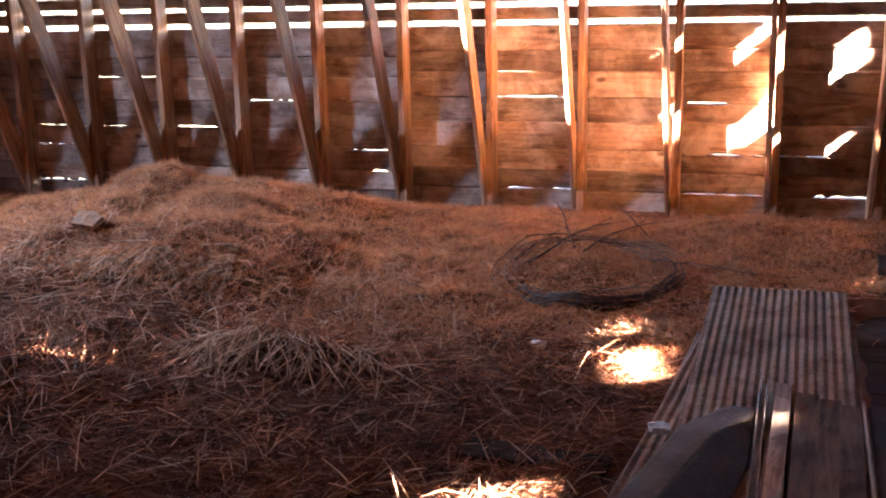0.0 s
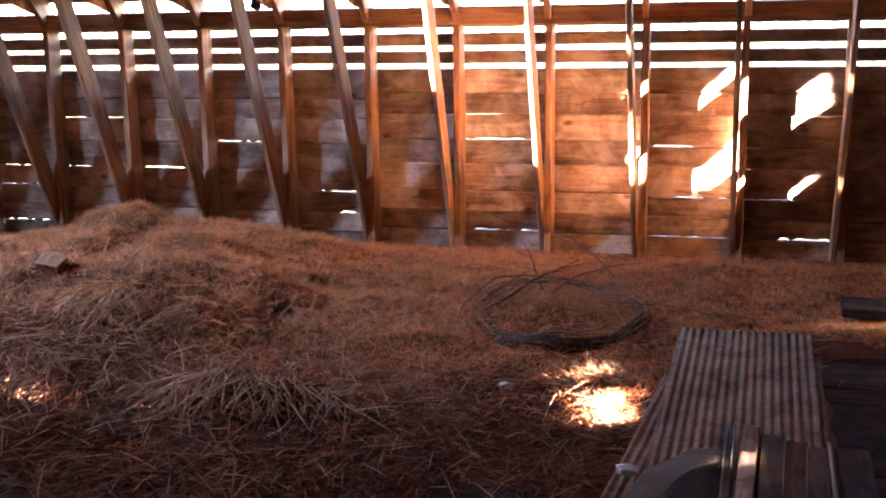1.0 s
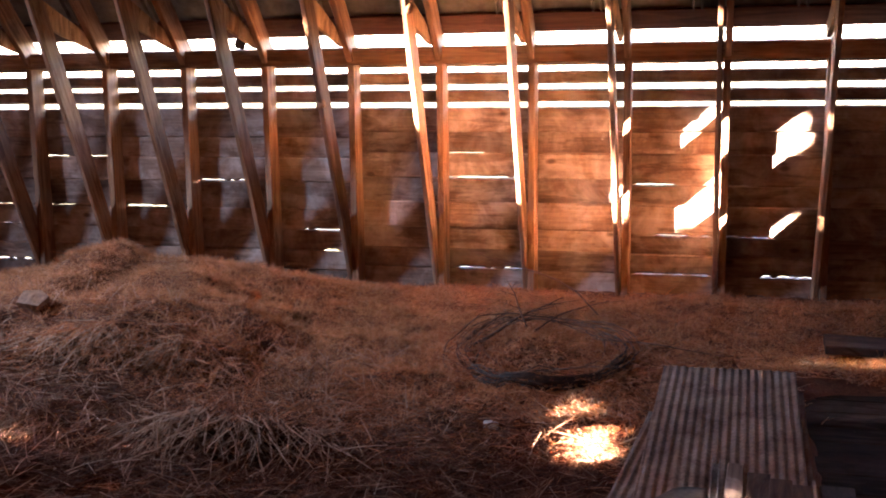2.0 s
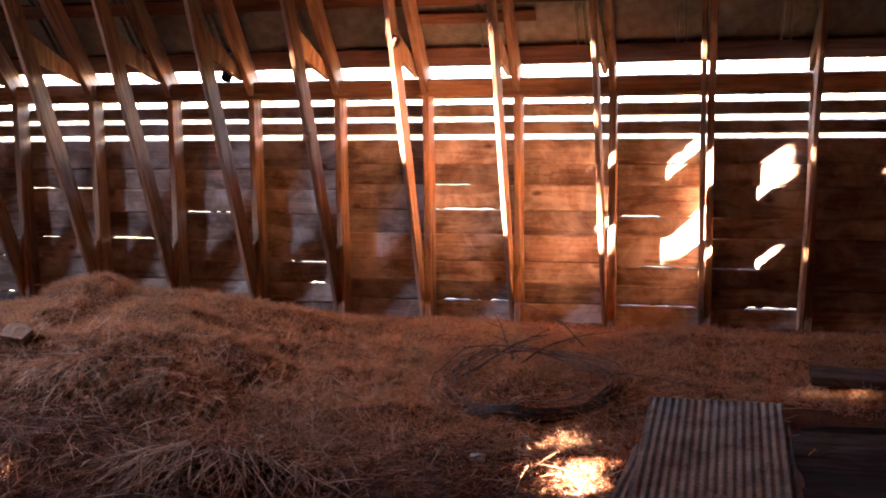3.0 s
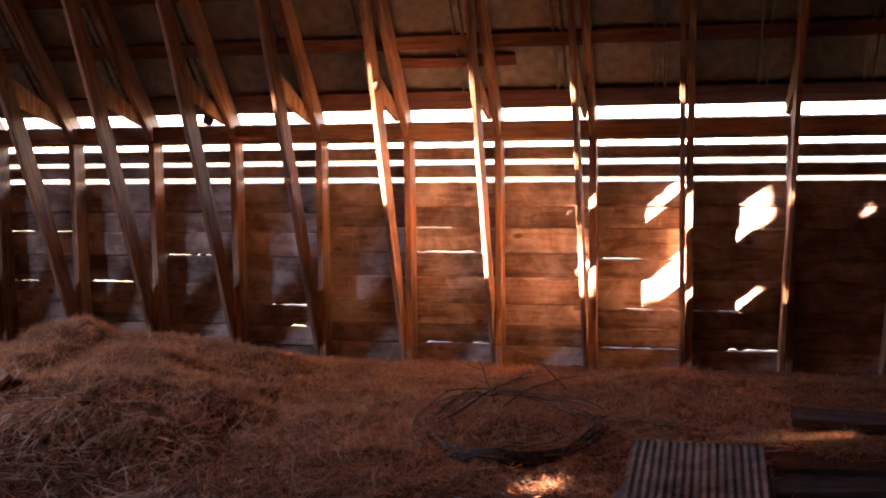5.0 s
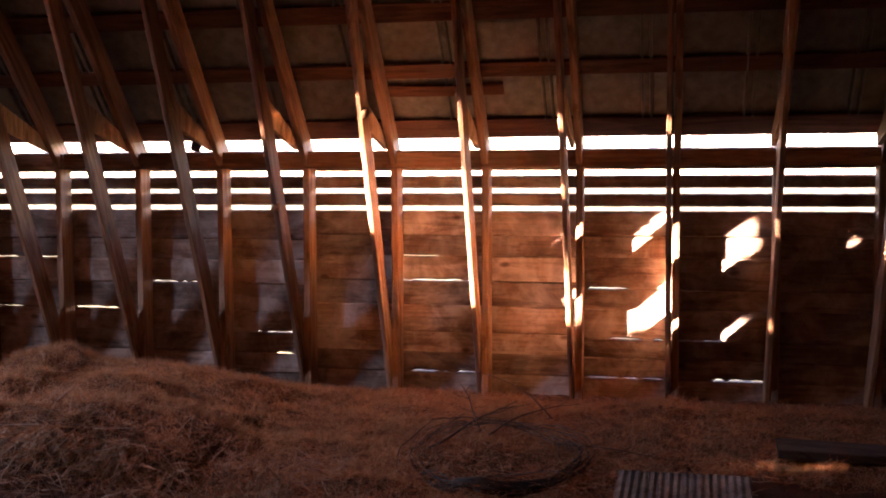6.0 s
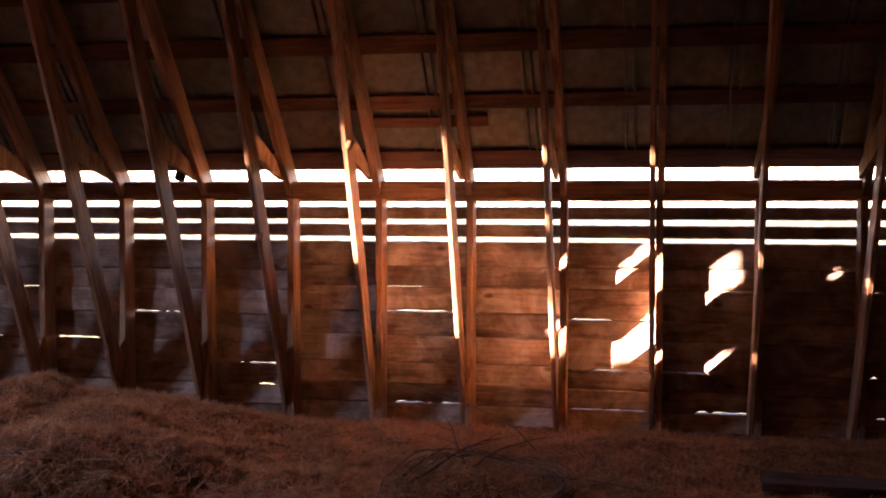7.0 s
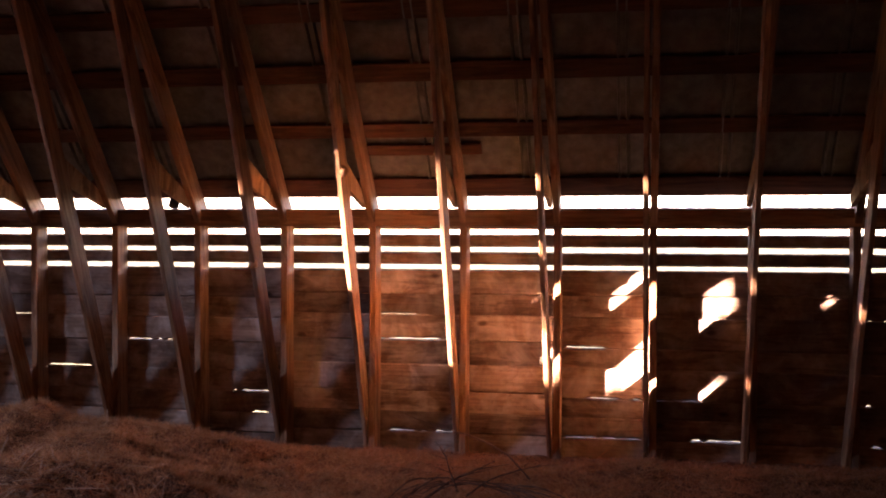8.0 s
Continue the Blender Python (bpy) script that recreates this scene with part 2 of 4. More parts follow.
# ---- hay surface ----
CREST = ((-7.5, 0.08), (-5.2, 0.09), (-4.6, 0.18), (-4.3, 0.265), (-4.05, 0.27), (-3.81, 0.315), (-3.65, 0.40), (-3.42, 0.42), (-3.27, 0.345), (-3.01, 0.36), (-2.75, 0.35), (-2.52, 0.295), (-2.31, 0.22), (-2.15, 0.165),
         (-1.85, 0.115), (-1.6, 0.12), (-1.32, 0.11), (-0.91, 0.10), (-0.65, 0.065), (-0.32, 0.115), (-0.04, 0.145), (0.14, 0.11), (0.44, 0.10), (2.6, 0.10))
LUMPS = ((-3.5, 5.6, 0.3, 0.25, 0.03), (-2.72, 4.78, 0.30, 0.22, 0.07), (-3.15, 4.72, 0.28, 0.24, 0.06), (-2.30, 5.02, 0.22, 0.18, 0.085), (-2.12, 4.84, 0.10, 0.07, -0.06),
         (-1.80, 3.64, 0.34, 0.12, 0.10), (-0.82, 5.12, 0.34, 0.28, 0.10), (-3.6, 5.5, 0.2, 0.2, 0.05), (-2.5, 3.15, 0.45, 0.18, 0.06),
         (-3.3, 4.1, 0.3, 0.2, 0.07), (-1.35, 4.55, 0.25, 0.12, 0.05), (-1.75, 5.15, 0.25, 0.12, 0.05), (-2.9, 5.3, 0.25, 0.12, 0.05))


def lattice(x, y, cell, seed):
    """Smooth value noise in -1..1 over the plan."""
    fx, fy = x / cell, y / cell
    ix, iy = np.floor(fx).astype(np.int64), np.floor(fy).astype(np.int64)
    u, v = fx - ix, fy - iy
    u, v = u * u * (3 - 2 * u), v * v * (3 - 2 * v)

    def h(a, b):
        q = (a * 73856093) ^ (b * 19349663) ^ (seed * 83492791)
        q = (q ^ (q >> 13)) * 1274126177
        return ((q ^ (q >> 16)) & 0xFFFF) / 32767.5 - 1
    return (h(ix, iy) * (1 - u) + h(ix + 1, iy) * u) * (1 - v) + (h(ix, iy + 1) * (1 - u) + h(ix + 1, iy + 1) * u) * v


def ledge(x):
    return 4.34 + 0.09 * lattice(x, 0 * x + 0.5, 0.34, 7) + 0.04 * lattice(x, 0 * x + 0.5, 0.11, 8)


def hay_height(x, y):
    x, y = np.asarray(x, float), np.asarray(y, float)
    crest = np.interp(x, *zip(*CREST))
    ridge = np.interp(x, (-2.8, -1.95), (5.6, 6.25))
    rise = np.interp(np.where(y < ridge, y * 5.6 / ridge, y), (-3.2, 2.0, 3.4, 4.3, 5.0, 5.6), (0.12, 0.10, 0.16, 0.40, 0.72, 1.0))
    back = np.clip((y - ridge) / (7.1 - ridge), 0, 1)
    z = 0.03 * (1 - rise) + (crest - 0.05) * rise
    z = z + (-0.035 - z) * back * back * (3 - 2 * back)
    for cx, cy, sx, sy, a in LUMPS:
        z = z + a * np.exp(-((x - cx) / sx) ** 2 - ((y - cy) / sy) ** 2)
    shelf = np.clip((x + 3.75) / 0.3, 0, 1) * np.clip((-2.05 - x) / 0.3, 0, 1) * np.clip((5.5 - y) / 0.9, 0, 1)   # undercut edge of the mound
    z = z + 0.08 * shelf / (1 + np.exp(-np.clip((y - ledge(x)) / 0.028, -30, 30)))
    left = np.clip((-1.3 - x) / 1.5, 0.38, 1)
    z = z + left * (0.04 * lattice(x, y, 0.45, 1) + 0.026 * lattice(x, y, 0.19, 2)) + (0.010 + 0.014 * left) * lattice(x, y, 0.085, 3)
    bare = np.clip((x - 0.30) / 0.25, 0, 1) * np.clip((5.05 - y) / 0.25, 0, 1)   # swept floor beside the sheets
    return z * (1 - bare) - 0.12 * bare


def ground_z(x, y):
    return float(max(hay_height(x, y), 0.0))

# ---- floor and ground ----
rng = random.Random(7)
floor = new("floor", mesh_of(slab(LEFT_X, RIGHT_X, BACK_Y, 7.12, -0.20, -0.045), DARK_BOARD))
tagged(floor, "dark timber barn floor mostly buried in hay", "floor", kind="structure")
ground = new("ground", mesh_of(slab(-600, 600, -600, 600, -1.4, -0.9), SOIL))
tagged(ground, "grassy field round the barn", "ground", kind="structure")

# ---- the board wall ----
WALL_ROWS = (1.19, 1.03, 0.885, 0.72, 0.55, 0.375, 0.23, 0.10, -0.05, -0.2)
GAPS = ((-3.60, -3.15, 0.72, 0.008), (-4.21, -3.86, 0.55, 0.007), (-2.83, -2.55, 0.375, 0.006), (-2.66, -2.57, 0.23, 0.005), (-1.69, -1.25, 0.10, 0.007),
        (-0.37, -0.02, 0.375, 0.005), (-0.52, -0.02, 0.10, 0.003), (0.29, 0.60, 0.10, 0.009), (-1.75, -1.50, 0.885, 0.002), (-1.75, -1.23, 0.72, 0.007),
        (-0.52, -0.24, 0.72, 0.006), (0.42, 0.66, 0.885, 0.004), (1.36, 1.9, 0.885, 0.007), (1.34, 1.39, 0.375, 0.007), (-4.85, -4.34, 0.885, 0.006),
        (1.38, 1.44, 0.10, 0.006), (-5.44, -5.09, 0.375, 0.007), (-5.45, -5.0, 0.10, 0.007), (0.08, 0.35, 0.375, 0.002), (-5.42, -4.54, 0.55, 0.002))
wall_north = thing("wall_north", Matrix.Translation((0, WALL_Y, 0)), "weathered horizontal board wall with daylight gaps", "wall", kind="structure")


def plank_mesh(x0, x1, z0, z1, mat, r, row_z=None):
    """A sawn board along the wall; local z runs along it, local x up. Its lower edge is raised where daylight shows below it."""
    bm, n, thick = bmesh.new(), max(2, int((x1 - x0) / 0.032)), 0.024
    rings = []
    for k in range(n + 1):
        x = x0 + (x1 - x0) * k / n
        lo, hi = z0 - 0.008 + r.uniform(-0.0015, 0.0015), z1 + r.uniform(-0.0015, 0.0015)
        for a, b, z, h in GAPS:
            if row_z is not None and abs(z - row_z) < 1e-6 and a <= x <= b:
                lo = z0 + (1.15 * h * r.uniform(0.45, 1.1) if r.random() > 0.22 else -0.004)
        yo = r.uniform(-0.001, 0.001)
        rings.append([bm.verts.new((u - z0, -v + yo, x - x0)) for u, v in ((lo, thick), (lo, 0.013), (lo + 0.010, 0.0), (hi - 0.010, 0.0), (hi, 0.013), (hi, thick))])
    for a, b in zip(rings, rings[1:]):
        for k in range(6):
            bm.faces.new((a[k], a[(k + 1) % 6], b[(k + 1) % 6], b[k]))
    bm.faces.new(rings[0][::-1])
    bm.faces.new(rings[-1])
    return mesh_of(bm, mat)


LAID = Matrix(((0, 0, 1), (0, -1, 0), (1, 0, 0))).to_4x4()


def stud_x(i):
    return FIRST_X + BAY * i


def row_sag(z, i, j):
    """How far the joint at height z lies below its row, on the boards from stud i to stud j."""
    if j <= 3:
        return 0.0 if z > 1.1 else {0.55: -0.068}.get(z, -0.04)
    return {0.72: -0.035, 0.375: -0.022}.get(z, 0.0) if i >= 6 else 0.0


def wall_row(z0, z1, row, row_z=None, out=0.0):
    i = -6
    while i < 12:
        j = min(i + rng.choice((3, 4, 5, 6)), 12)
        for seam in (3, 6):
            if i < seam < j:
                j = seam
        a, b = max(stud_x(i) + 0.025, LEFT_X), min(stud_x(j) + 0.022, RIGHT_X)
        sag = row_sag(z0, i, j) if row_z is not None else 0.0
        top = row_sag(z1, i, j) - sag if row_z is not None else 0.0
        m = Matrix.Translation((a, out + rng.uniform(0, 0.003), z0 + sag + rng.uniform(-0.003, 0.003))) @ LAID
        part("board", plank_mesh(a, b, z0, z1 + top, BOARD, rng, row_z), wall_north, m)
        i = j


for k, (hi, lo) in enumerate(zip(WALL_ROWS, WALL_ROWS[1:])):
    wall_row(lo, hi, k, lo, 0.013 * (k % 2))
for lo, hi in ((1.22, 1.305), (1.335, 1.42), (1.455, 1.595)):
    wall_row(lo + 0.008, hi, 0, None, 0.004)

# ---- timber frames: stud, brace, rafter and short tie ----


def roof_z(y):
    return ROOF_Z + SLOPE * (WALL_Y - y)


def profile_mesh(pts, x0, x1, mat, r):
    """A board sawn to an outline in the y-z plane, from x0 to x1, edges slightly broken."""
    bm = bmesh.new()
    a = [bm.verts.new((x0 + r.uniform(-0.001, 0.001), y, z)) for y, z in pts]
    b = [bm.verts.new((x1 + r.uniform(-0.001, 0.001), y, z)) for y, z in pts]
    bm.faces.new(a)
    bm.faces.new(b[::-1])
    for k in range(len(pts)):
        q = (k + 1) % len(pts)
        bm.faces.new((a[q], a[k], b[k], b[q]))
    bmesh.ops.recalc_face_normals(bm, faces=bm.faces)
    bmesh.ops.bevel(bm, geom=list(bm.edges), offset=0.003, segments=1, affect="EDGES")
    return mesh_of(bm, mat)


BRACE_SET = {4: (0.044, 0.425), 5: (0.026, 0.437), 6: (0.068, 0.437), 7: (0.052, 0.437)}   # inset at the floor, lean


def timber_frame(i):
    r = random.Random(100 + i)
    x = stud_x(i)
    f = thing("timber_frame", Matrix.Translation((x, WALL_Y, 0)), "rough-sawn timber stud, brace and rafter against the board wall", "timber frame", "timber frames along the wall")
    lean = r.uniform(-0.006, 0.006)
    part("stud", mesh_of(timber(1.53, 0.046, 0.148, r), TIMBER), f, along((0.024, -0.076, -0.055), (0.024 + lean, -0.076, 1.472)))
    inset, tilt = BRACE_SET.get(i, (0.04, 0.455 + r.uniform(-0.008, 0.008)))
    foot = Vector((-0.020, -inset - 0.05 * tilt, 0.05))
    top = Vector((-0.020 + (0.045 if i <= 5 else r.uniform(-0.004, 0.004)), -inset - 2.72 * tilt, 2.72))
    way = (top - foot).normalized()
    part("brace", mesh_of(timber((top - foot).length + 0.35, 0.031, 0.152, r, 0.008, 10), TIMBER), f, along(foot - way * 0.1, top))
    d = Vector((0, -1, SLOPE)).normalized()
    drop = 0.160 * math.sqrt(1 + SLOPE * SLOPE) / 2
    start = Vector((0.026, -0.075, roof_z(WALL_Y - 0.075) - drop))
    end_y = RIDGE_Y + 0.03
    end = Vector((0.026 + (0.06 if i <= 5 else 0.0), end_y - WALL_Y, roof_z(end_y) - drop))
    rm = timber((end - start).length, 0.044, 0.158, r, 0.012, 14)
    ob = part("rafter", mesh_of(rm, TIMBER), f, along(start, end))
    part("tie", profile_mesh([(-0.205, 1.594), (-0.175, 1.66), (-0.46, 1.785), (-0.82, 1.93), (-0.88, 1.90), (-0.80, 1.755)], -0.030, -0.001, TIE, r), f, None, "short pale sawn tie board") if i != 7 else None
    if i in (3, 4):   # a branch knot standing proud of the brace
        at = foot + (top - foot) * (0.445 if i == 3 else 0.655)
        kb = bmesh.new()
        bmesh.ops.create_icosphere(kb, subdivisions=2, radius=0.034)
        for v in kb.verts:
            v.co *= 1 + 0.35 * noise.noise(v.co * 40 + Vector((i, 0, 0)))
        part("knot", mesh_of(kb, TIMBER, True), f, Matrix.Translation(at + Vector((0.004 if i == 3 else 0.022, -0.058, 0))), "round proud knot")
    return f


for i in range(-5, 12):
    timber_frame(i)

top_plate = thing("top_plate", Matrix.Translation((0, WALL_Y, 1.531)), "long sawn beam laid along the tops of the studs", "beam", kind="structure")
for a, b in ((-7.45, -4.18), (-4.17, -0.56), (-0.55, 2.55)):
    part("plate_timber", mesh_of(timber(b - a, 0.112, 0.15, rng, 0.003, 12), TIMBER), top_plate, Matrix.Translation((a, -0.078, 0)) @ LAID)

# ---- roof ----
roof = thing("roof", Matrix.Translation((0, WALL_Y, ROOF_Z)), "galvanised metal sheets on sawn purlins, seen from below", "roof", kind="structure")
UPWARD = Vector((0, -1, SLOPE)).normalized()
OUTWARD = Vector((0, SLOPE, 1)).normalized()


def up_roof(s, off=0.0, x=0.0):
    """The place s metres up the slope from the wall line, off metres above the rafters, in the roof's own space."""
    return UPWARD * s + OUTWARD * off + Vector((x, 0, 0))


def purlin(s, width, a, b, r):
    m = Matrix((UPWARD, -OUTWARD, Vector((1, 0, 0)))).transposed().to_4x4()
    m.translation = up_roof(s + width / 2, 0.013, a)
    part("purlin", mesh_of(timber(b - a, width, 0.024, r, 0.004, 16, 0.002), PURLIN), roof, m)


for s, w in ((0.14, 0.15), (0.62, 0.105), (1.035, 0.125), (1.45, 0.12), (1.95, 0.1), (2.5, 0.1), (3.1, 0.1), (3.7, 0.1), (4.3, 0.1), (4.9, 0.1), (5.5, 0.1), (6.1, 0.1), (6.7, 0.1), (7.3, 0.1)):
    cut = stud_x(rng.choice((1, 2, 6, 7, 8))) + 0.026
    purlin(s, w, -7.45, cut - 0.002, rng)
    purlin(s + rng.uniform(-0.012, 0.012), w, cut + 0.002, 2.55, rng)
purlin(0.485, 0.08, -1.84, -1.02, rng)

SHEET_W, SHEET_L = 0.61, 7.86


def roof_sheet(x0):
    """A pan of sheet metal with a double standing rib at one side."""
    bm = bmesh.new()
    prof = [(0.0, 0.0), (0.094, 0.0), (0.099, 0.009), (0.104, 0.009), (0.109, 0.0), (0.30, 0.0008), (0.505, 0.0), (0.512, 0.018), (0.522, 0.018), (0.529, 0.0), (0.556, 0.0), (0.563, 0.018), (0.573, 0.018), (0.580, 0.0), (SHEET_W + 0.01, 0.0)]
    cols = []
    for u, h in prof:
        cols.append([[bm.verts.new(up_roof(0.17 + s * SHEET_L / 6, 0.030 - 1.55 * h + t + rng.uniform(0, 0.0015), x0 + u)) for t in (0.0, 0.0012)] for s in range(7)])
    for a, b in zip(cols, cols[1:]):
        for s in range(6):
            bm.faces.new((a[s][0], b[s][0], b[s + 1][0], a[s + 1][0]))
            bm.faces.new((a[s][1], a[s + 1][1], b[s + 1][1], b[s][1]))
    part("roof_sheet", mesh_of(bm, TIN), roof)


x = -8.0
while x < 2.6:
    roof_sheet(x)
    x += SHEET_W

# the far slope and the plain walls that close the barn behind the camera
back_roof = bmesh.new()
v = [back_roof.verts.new(p) for p in ((LEFT_X - 0.1, RIDGE_Y, roof_z(RIDGE_Y) + 0.08), (RIGHT_X + 0.1, RIDGE_Y, roof_z(RIDGE_Y) + 0.08), (RIGHT_X + 0.1, BACK_Y - 0.1, ROOF_Z + 0.05), (LEFT_X - 0.1, BACK_Y - 0.1, ROOF_Z + 0.05))]
face = back_roof.faces.new(v)
bmesh.ops.solidify(back_roof, geom=[face], thickness=0.04)
tagged(new("roof_back", mesh_of(back_roof, DARK_BOARD)), "plain metal roof slope behind the camera", "roof", kind="structure")

WINDOW = (2.75, 3.48, 3.18, 4.50)
# The window, then unseen small openings placed to throw the sun spots.
HOLES = [WINDOW, (-0.10, 0.27, 2.94, 3.01), (0.48, 0.52, 2.885, 2.985), (0.56, 0.60, 2.90, 2.975), (0.66, 0.69, 2.90, 2.96), (-1.02, -0.92, 2.82, 2.94), (0.50, 0.59, 2.212, 2.245), (0.55, 0.60, 2.262, 2.29),
         (0.926, 0.962, 3.301, 3.329), (0.874, 0.914, 3.35, 3.384), (0.803, 0.841, 3.404, 3.434), (0.733, 0.774, 3.458, 3.494), (-0.93, -0.84, 3.27, 3.295),
         (2.425, 2.495, 4.545, 4.62), (2.60, 2.65, 4.15, 4.24), (2.13, 2.185, 4.775, 4.855), (2.345, 2.385, 3.835, 3.91), (2.065, 2.105, 4.44, 4.52), (1.80, 1.84, 4.55, 4.63)]
# y-z outlines of unseen pieces added across the window to shape sunlight
BEAM_BLOCKERS = (((2.99, 4.52), (2.99, 4.32), (3.065, 4.25), (3.177, 4.008), (3.24, 3.915), (3.415, 3.60), (3.415, 4.52)), ((3.415, 3.60), (3.50, 3.44), (3.50, 3.765), (3.415, 3.765)),
            ((3.415, 3.86), (3.50, 3.86), (3.50, 4.52), (3.415, 4.52)), ((3.415, 3.765), (3.458, 3.765), (3.424, 3.86), (3.415, 3.86)), ((3.476, 3.765), (3.50, 3.765), (3.50, 3.86), (3.442, 3.86)), ((2.835, 3.69), (2.778, 3.81), (2.73, 3.915), (2.735, 3.975), (2.812, 3.835), (2.868, 3.70)),
            ((2.985, 4.07), (2.935, 4.07), (2.86, 4.25), (2.785, 4.45), (2.775, 4.52), (2.87, 4.52), (2.93, 4.30)), ((2.99, 4.52), (2.99, 4.30), (2.92, 4.31), (2.86, 4.52)),
            ((3.50, 3.14), (3.50, 3.54), (3.455, 3.52), (3.40, 3.36), (3.375, 3.25), (3.365, 3.14)), ((3.27, 3.14), (3.25, 3.25), (3.165, 3.44), (3.115, 3.48), (3.03, 3.34), (3.03, 3.14)), ((3.37, 3.14), (3.37, 3.20), (3.27, 3.20), (3.27, 3.14)),
            ((3.03, 3.14), (3.03, 3.34), (2.98, 3.36), (2.93, 3.44), (2.70, 3.46), (2.70, 3.14)))


def end_wall(name, x0, x1, holes, label):
    bm = bmesh.new()
    ys = sorted({BACK_Y, WALL_Y + 0.02, *[h[0] for h in holes], *[h[1] for h in holes]})
    zs = sorted({-0.2, 7.9, *[h[2] for h in holes], *[h[3] for h in holes]})
    for a, b in zip(ys, ys[1:]):
        for c, d in zip(zs, zs[1:]):
            my, mz = (a + b) / 2, (c + d) / 2
            if any(h[0] < my < h[1] and h[2] < mz < h[3] for h in holes):
                continue
            bmesh.ops.create_cube(bm, size=1.0, matrix=Matrix.Translation(((x0 + x1) / 2, my, mz)) @ Matrix.Diagonal((x1 - x0, b - a, d - c, 1)))
    if holes:   # unseen pieces added over the window to cut the sun's beam
        for pts in BEAM_BLOCKERS:
            a, b = [[bm.verts.new((u, y - 0.033, z + 0.026)) for y, z in pts] for u in (x0 - 0.03, x0 - 0.002)]
            bm.faces.new(a)
            bm.faces.new(b[::-1])
            for k in range(len(pts)):
                q = (k + 1) % len(pts)
                bm.faces.new((a[q], a[k], b[k], b[q]))
    for py, ny, rise in ((WALL_Y, SLOPE, 0.04), (BACK_Y, -SLOPE, 0.16)):
        bmesh.ops.bisect_plane(bm, geom=bm.verts[:] + bm.edges[:] + bm.faces[:], plane_co=(0, py, ROOF_Z + rise), plane_no=Vector((0, ny, 1)).normalized(), clear_outer=True)
    tagged(new(name, mesh_of(bm, DARK_BOARD)), label, "wall", kind="structure")


end_wall("wall_west", LEFT_X - 0.05, LEFT_X, HOLES, "board gable wall with a high open window")
end_wall("wall_east", RIGHT_X, RIGHT_X + 0.05, [], "plain board gable wall")
tagged(new("wall_south", mesh_of(slab(LEFT_X, RIGHT_X, BACK_Y - 0.05, BACK_Y, -0.2, ROOF_Z + 0.05), DARK_BOARD)), "plain board wall behind the camera", "wall", kind="structure")
window_glow = new("window_sky", bpy.data.lights.new("window_sky", "AREA"))
window_glow.data.shape, window_glow.data.size, window_glow.data.size_y = "RECTANGLE", 0.85, 0.5
window_glow.data.energy, window_glow.data.color, window_glow.data.spread = 1.15, (0.50, 0.71, 1.0), radians(60)
window_glow.matrix_world = look((LEFT_X + 0.02, (WINDOW[0] + WINDOW[1]) / 2, (WINDOW[2] + WINDOW[3]) / 2), (-2.9, 5.3, -0.9))

# ---- hay ----
def hay_bed():
    xs = np.concatenate([np.arange(LEFT_X + 0.01, -5.4, 0.12), np.arange(-5.4, 1.5, 0.04), np.arange(1.5, RIGHT_X, 0.12)])
    ys = np.concatenate([np.arange(BACK_Y + 0.01, 1.9, 0.12), np.arange(1.9, WALL_Y - 0.02, 0.04), [WALL_Y - 0.012]])
    gx, gy = np.meshgrid(xs, ys)
    gz = hay_height(gx, gy)
    nx, ny = len(xs), len(ys)
    co = np.stack([gx, gy, gz], -1).reshape(-1, 3)
    idx = np.arange(nx * ny).reshape(ny, nx)
    quads = np.stack([idx[:-1, :-1], idx[:-1, 1:], idx[1:, 1:], idx[1:, :-1]], -1).reshape(-1, 4)
    me = bpy.data.meshes.new("hay_bed")
    me.from_pydata(co.tolist(), [], quads.tolist())
    me.polygons.foreach_set("use_smooth", np.ones(len(quads), bool))
    me.materials.append(HAY)
    tagged(new("hay_bed", me), "deep bed of old brown hay heaped against the wall", "hay", kind="stuff")


hay_bed()


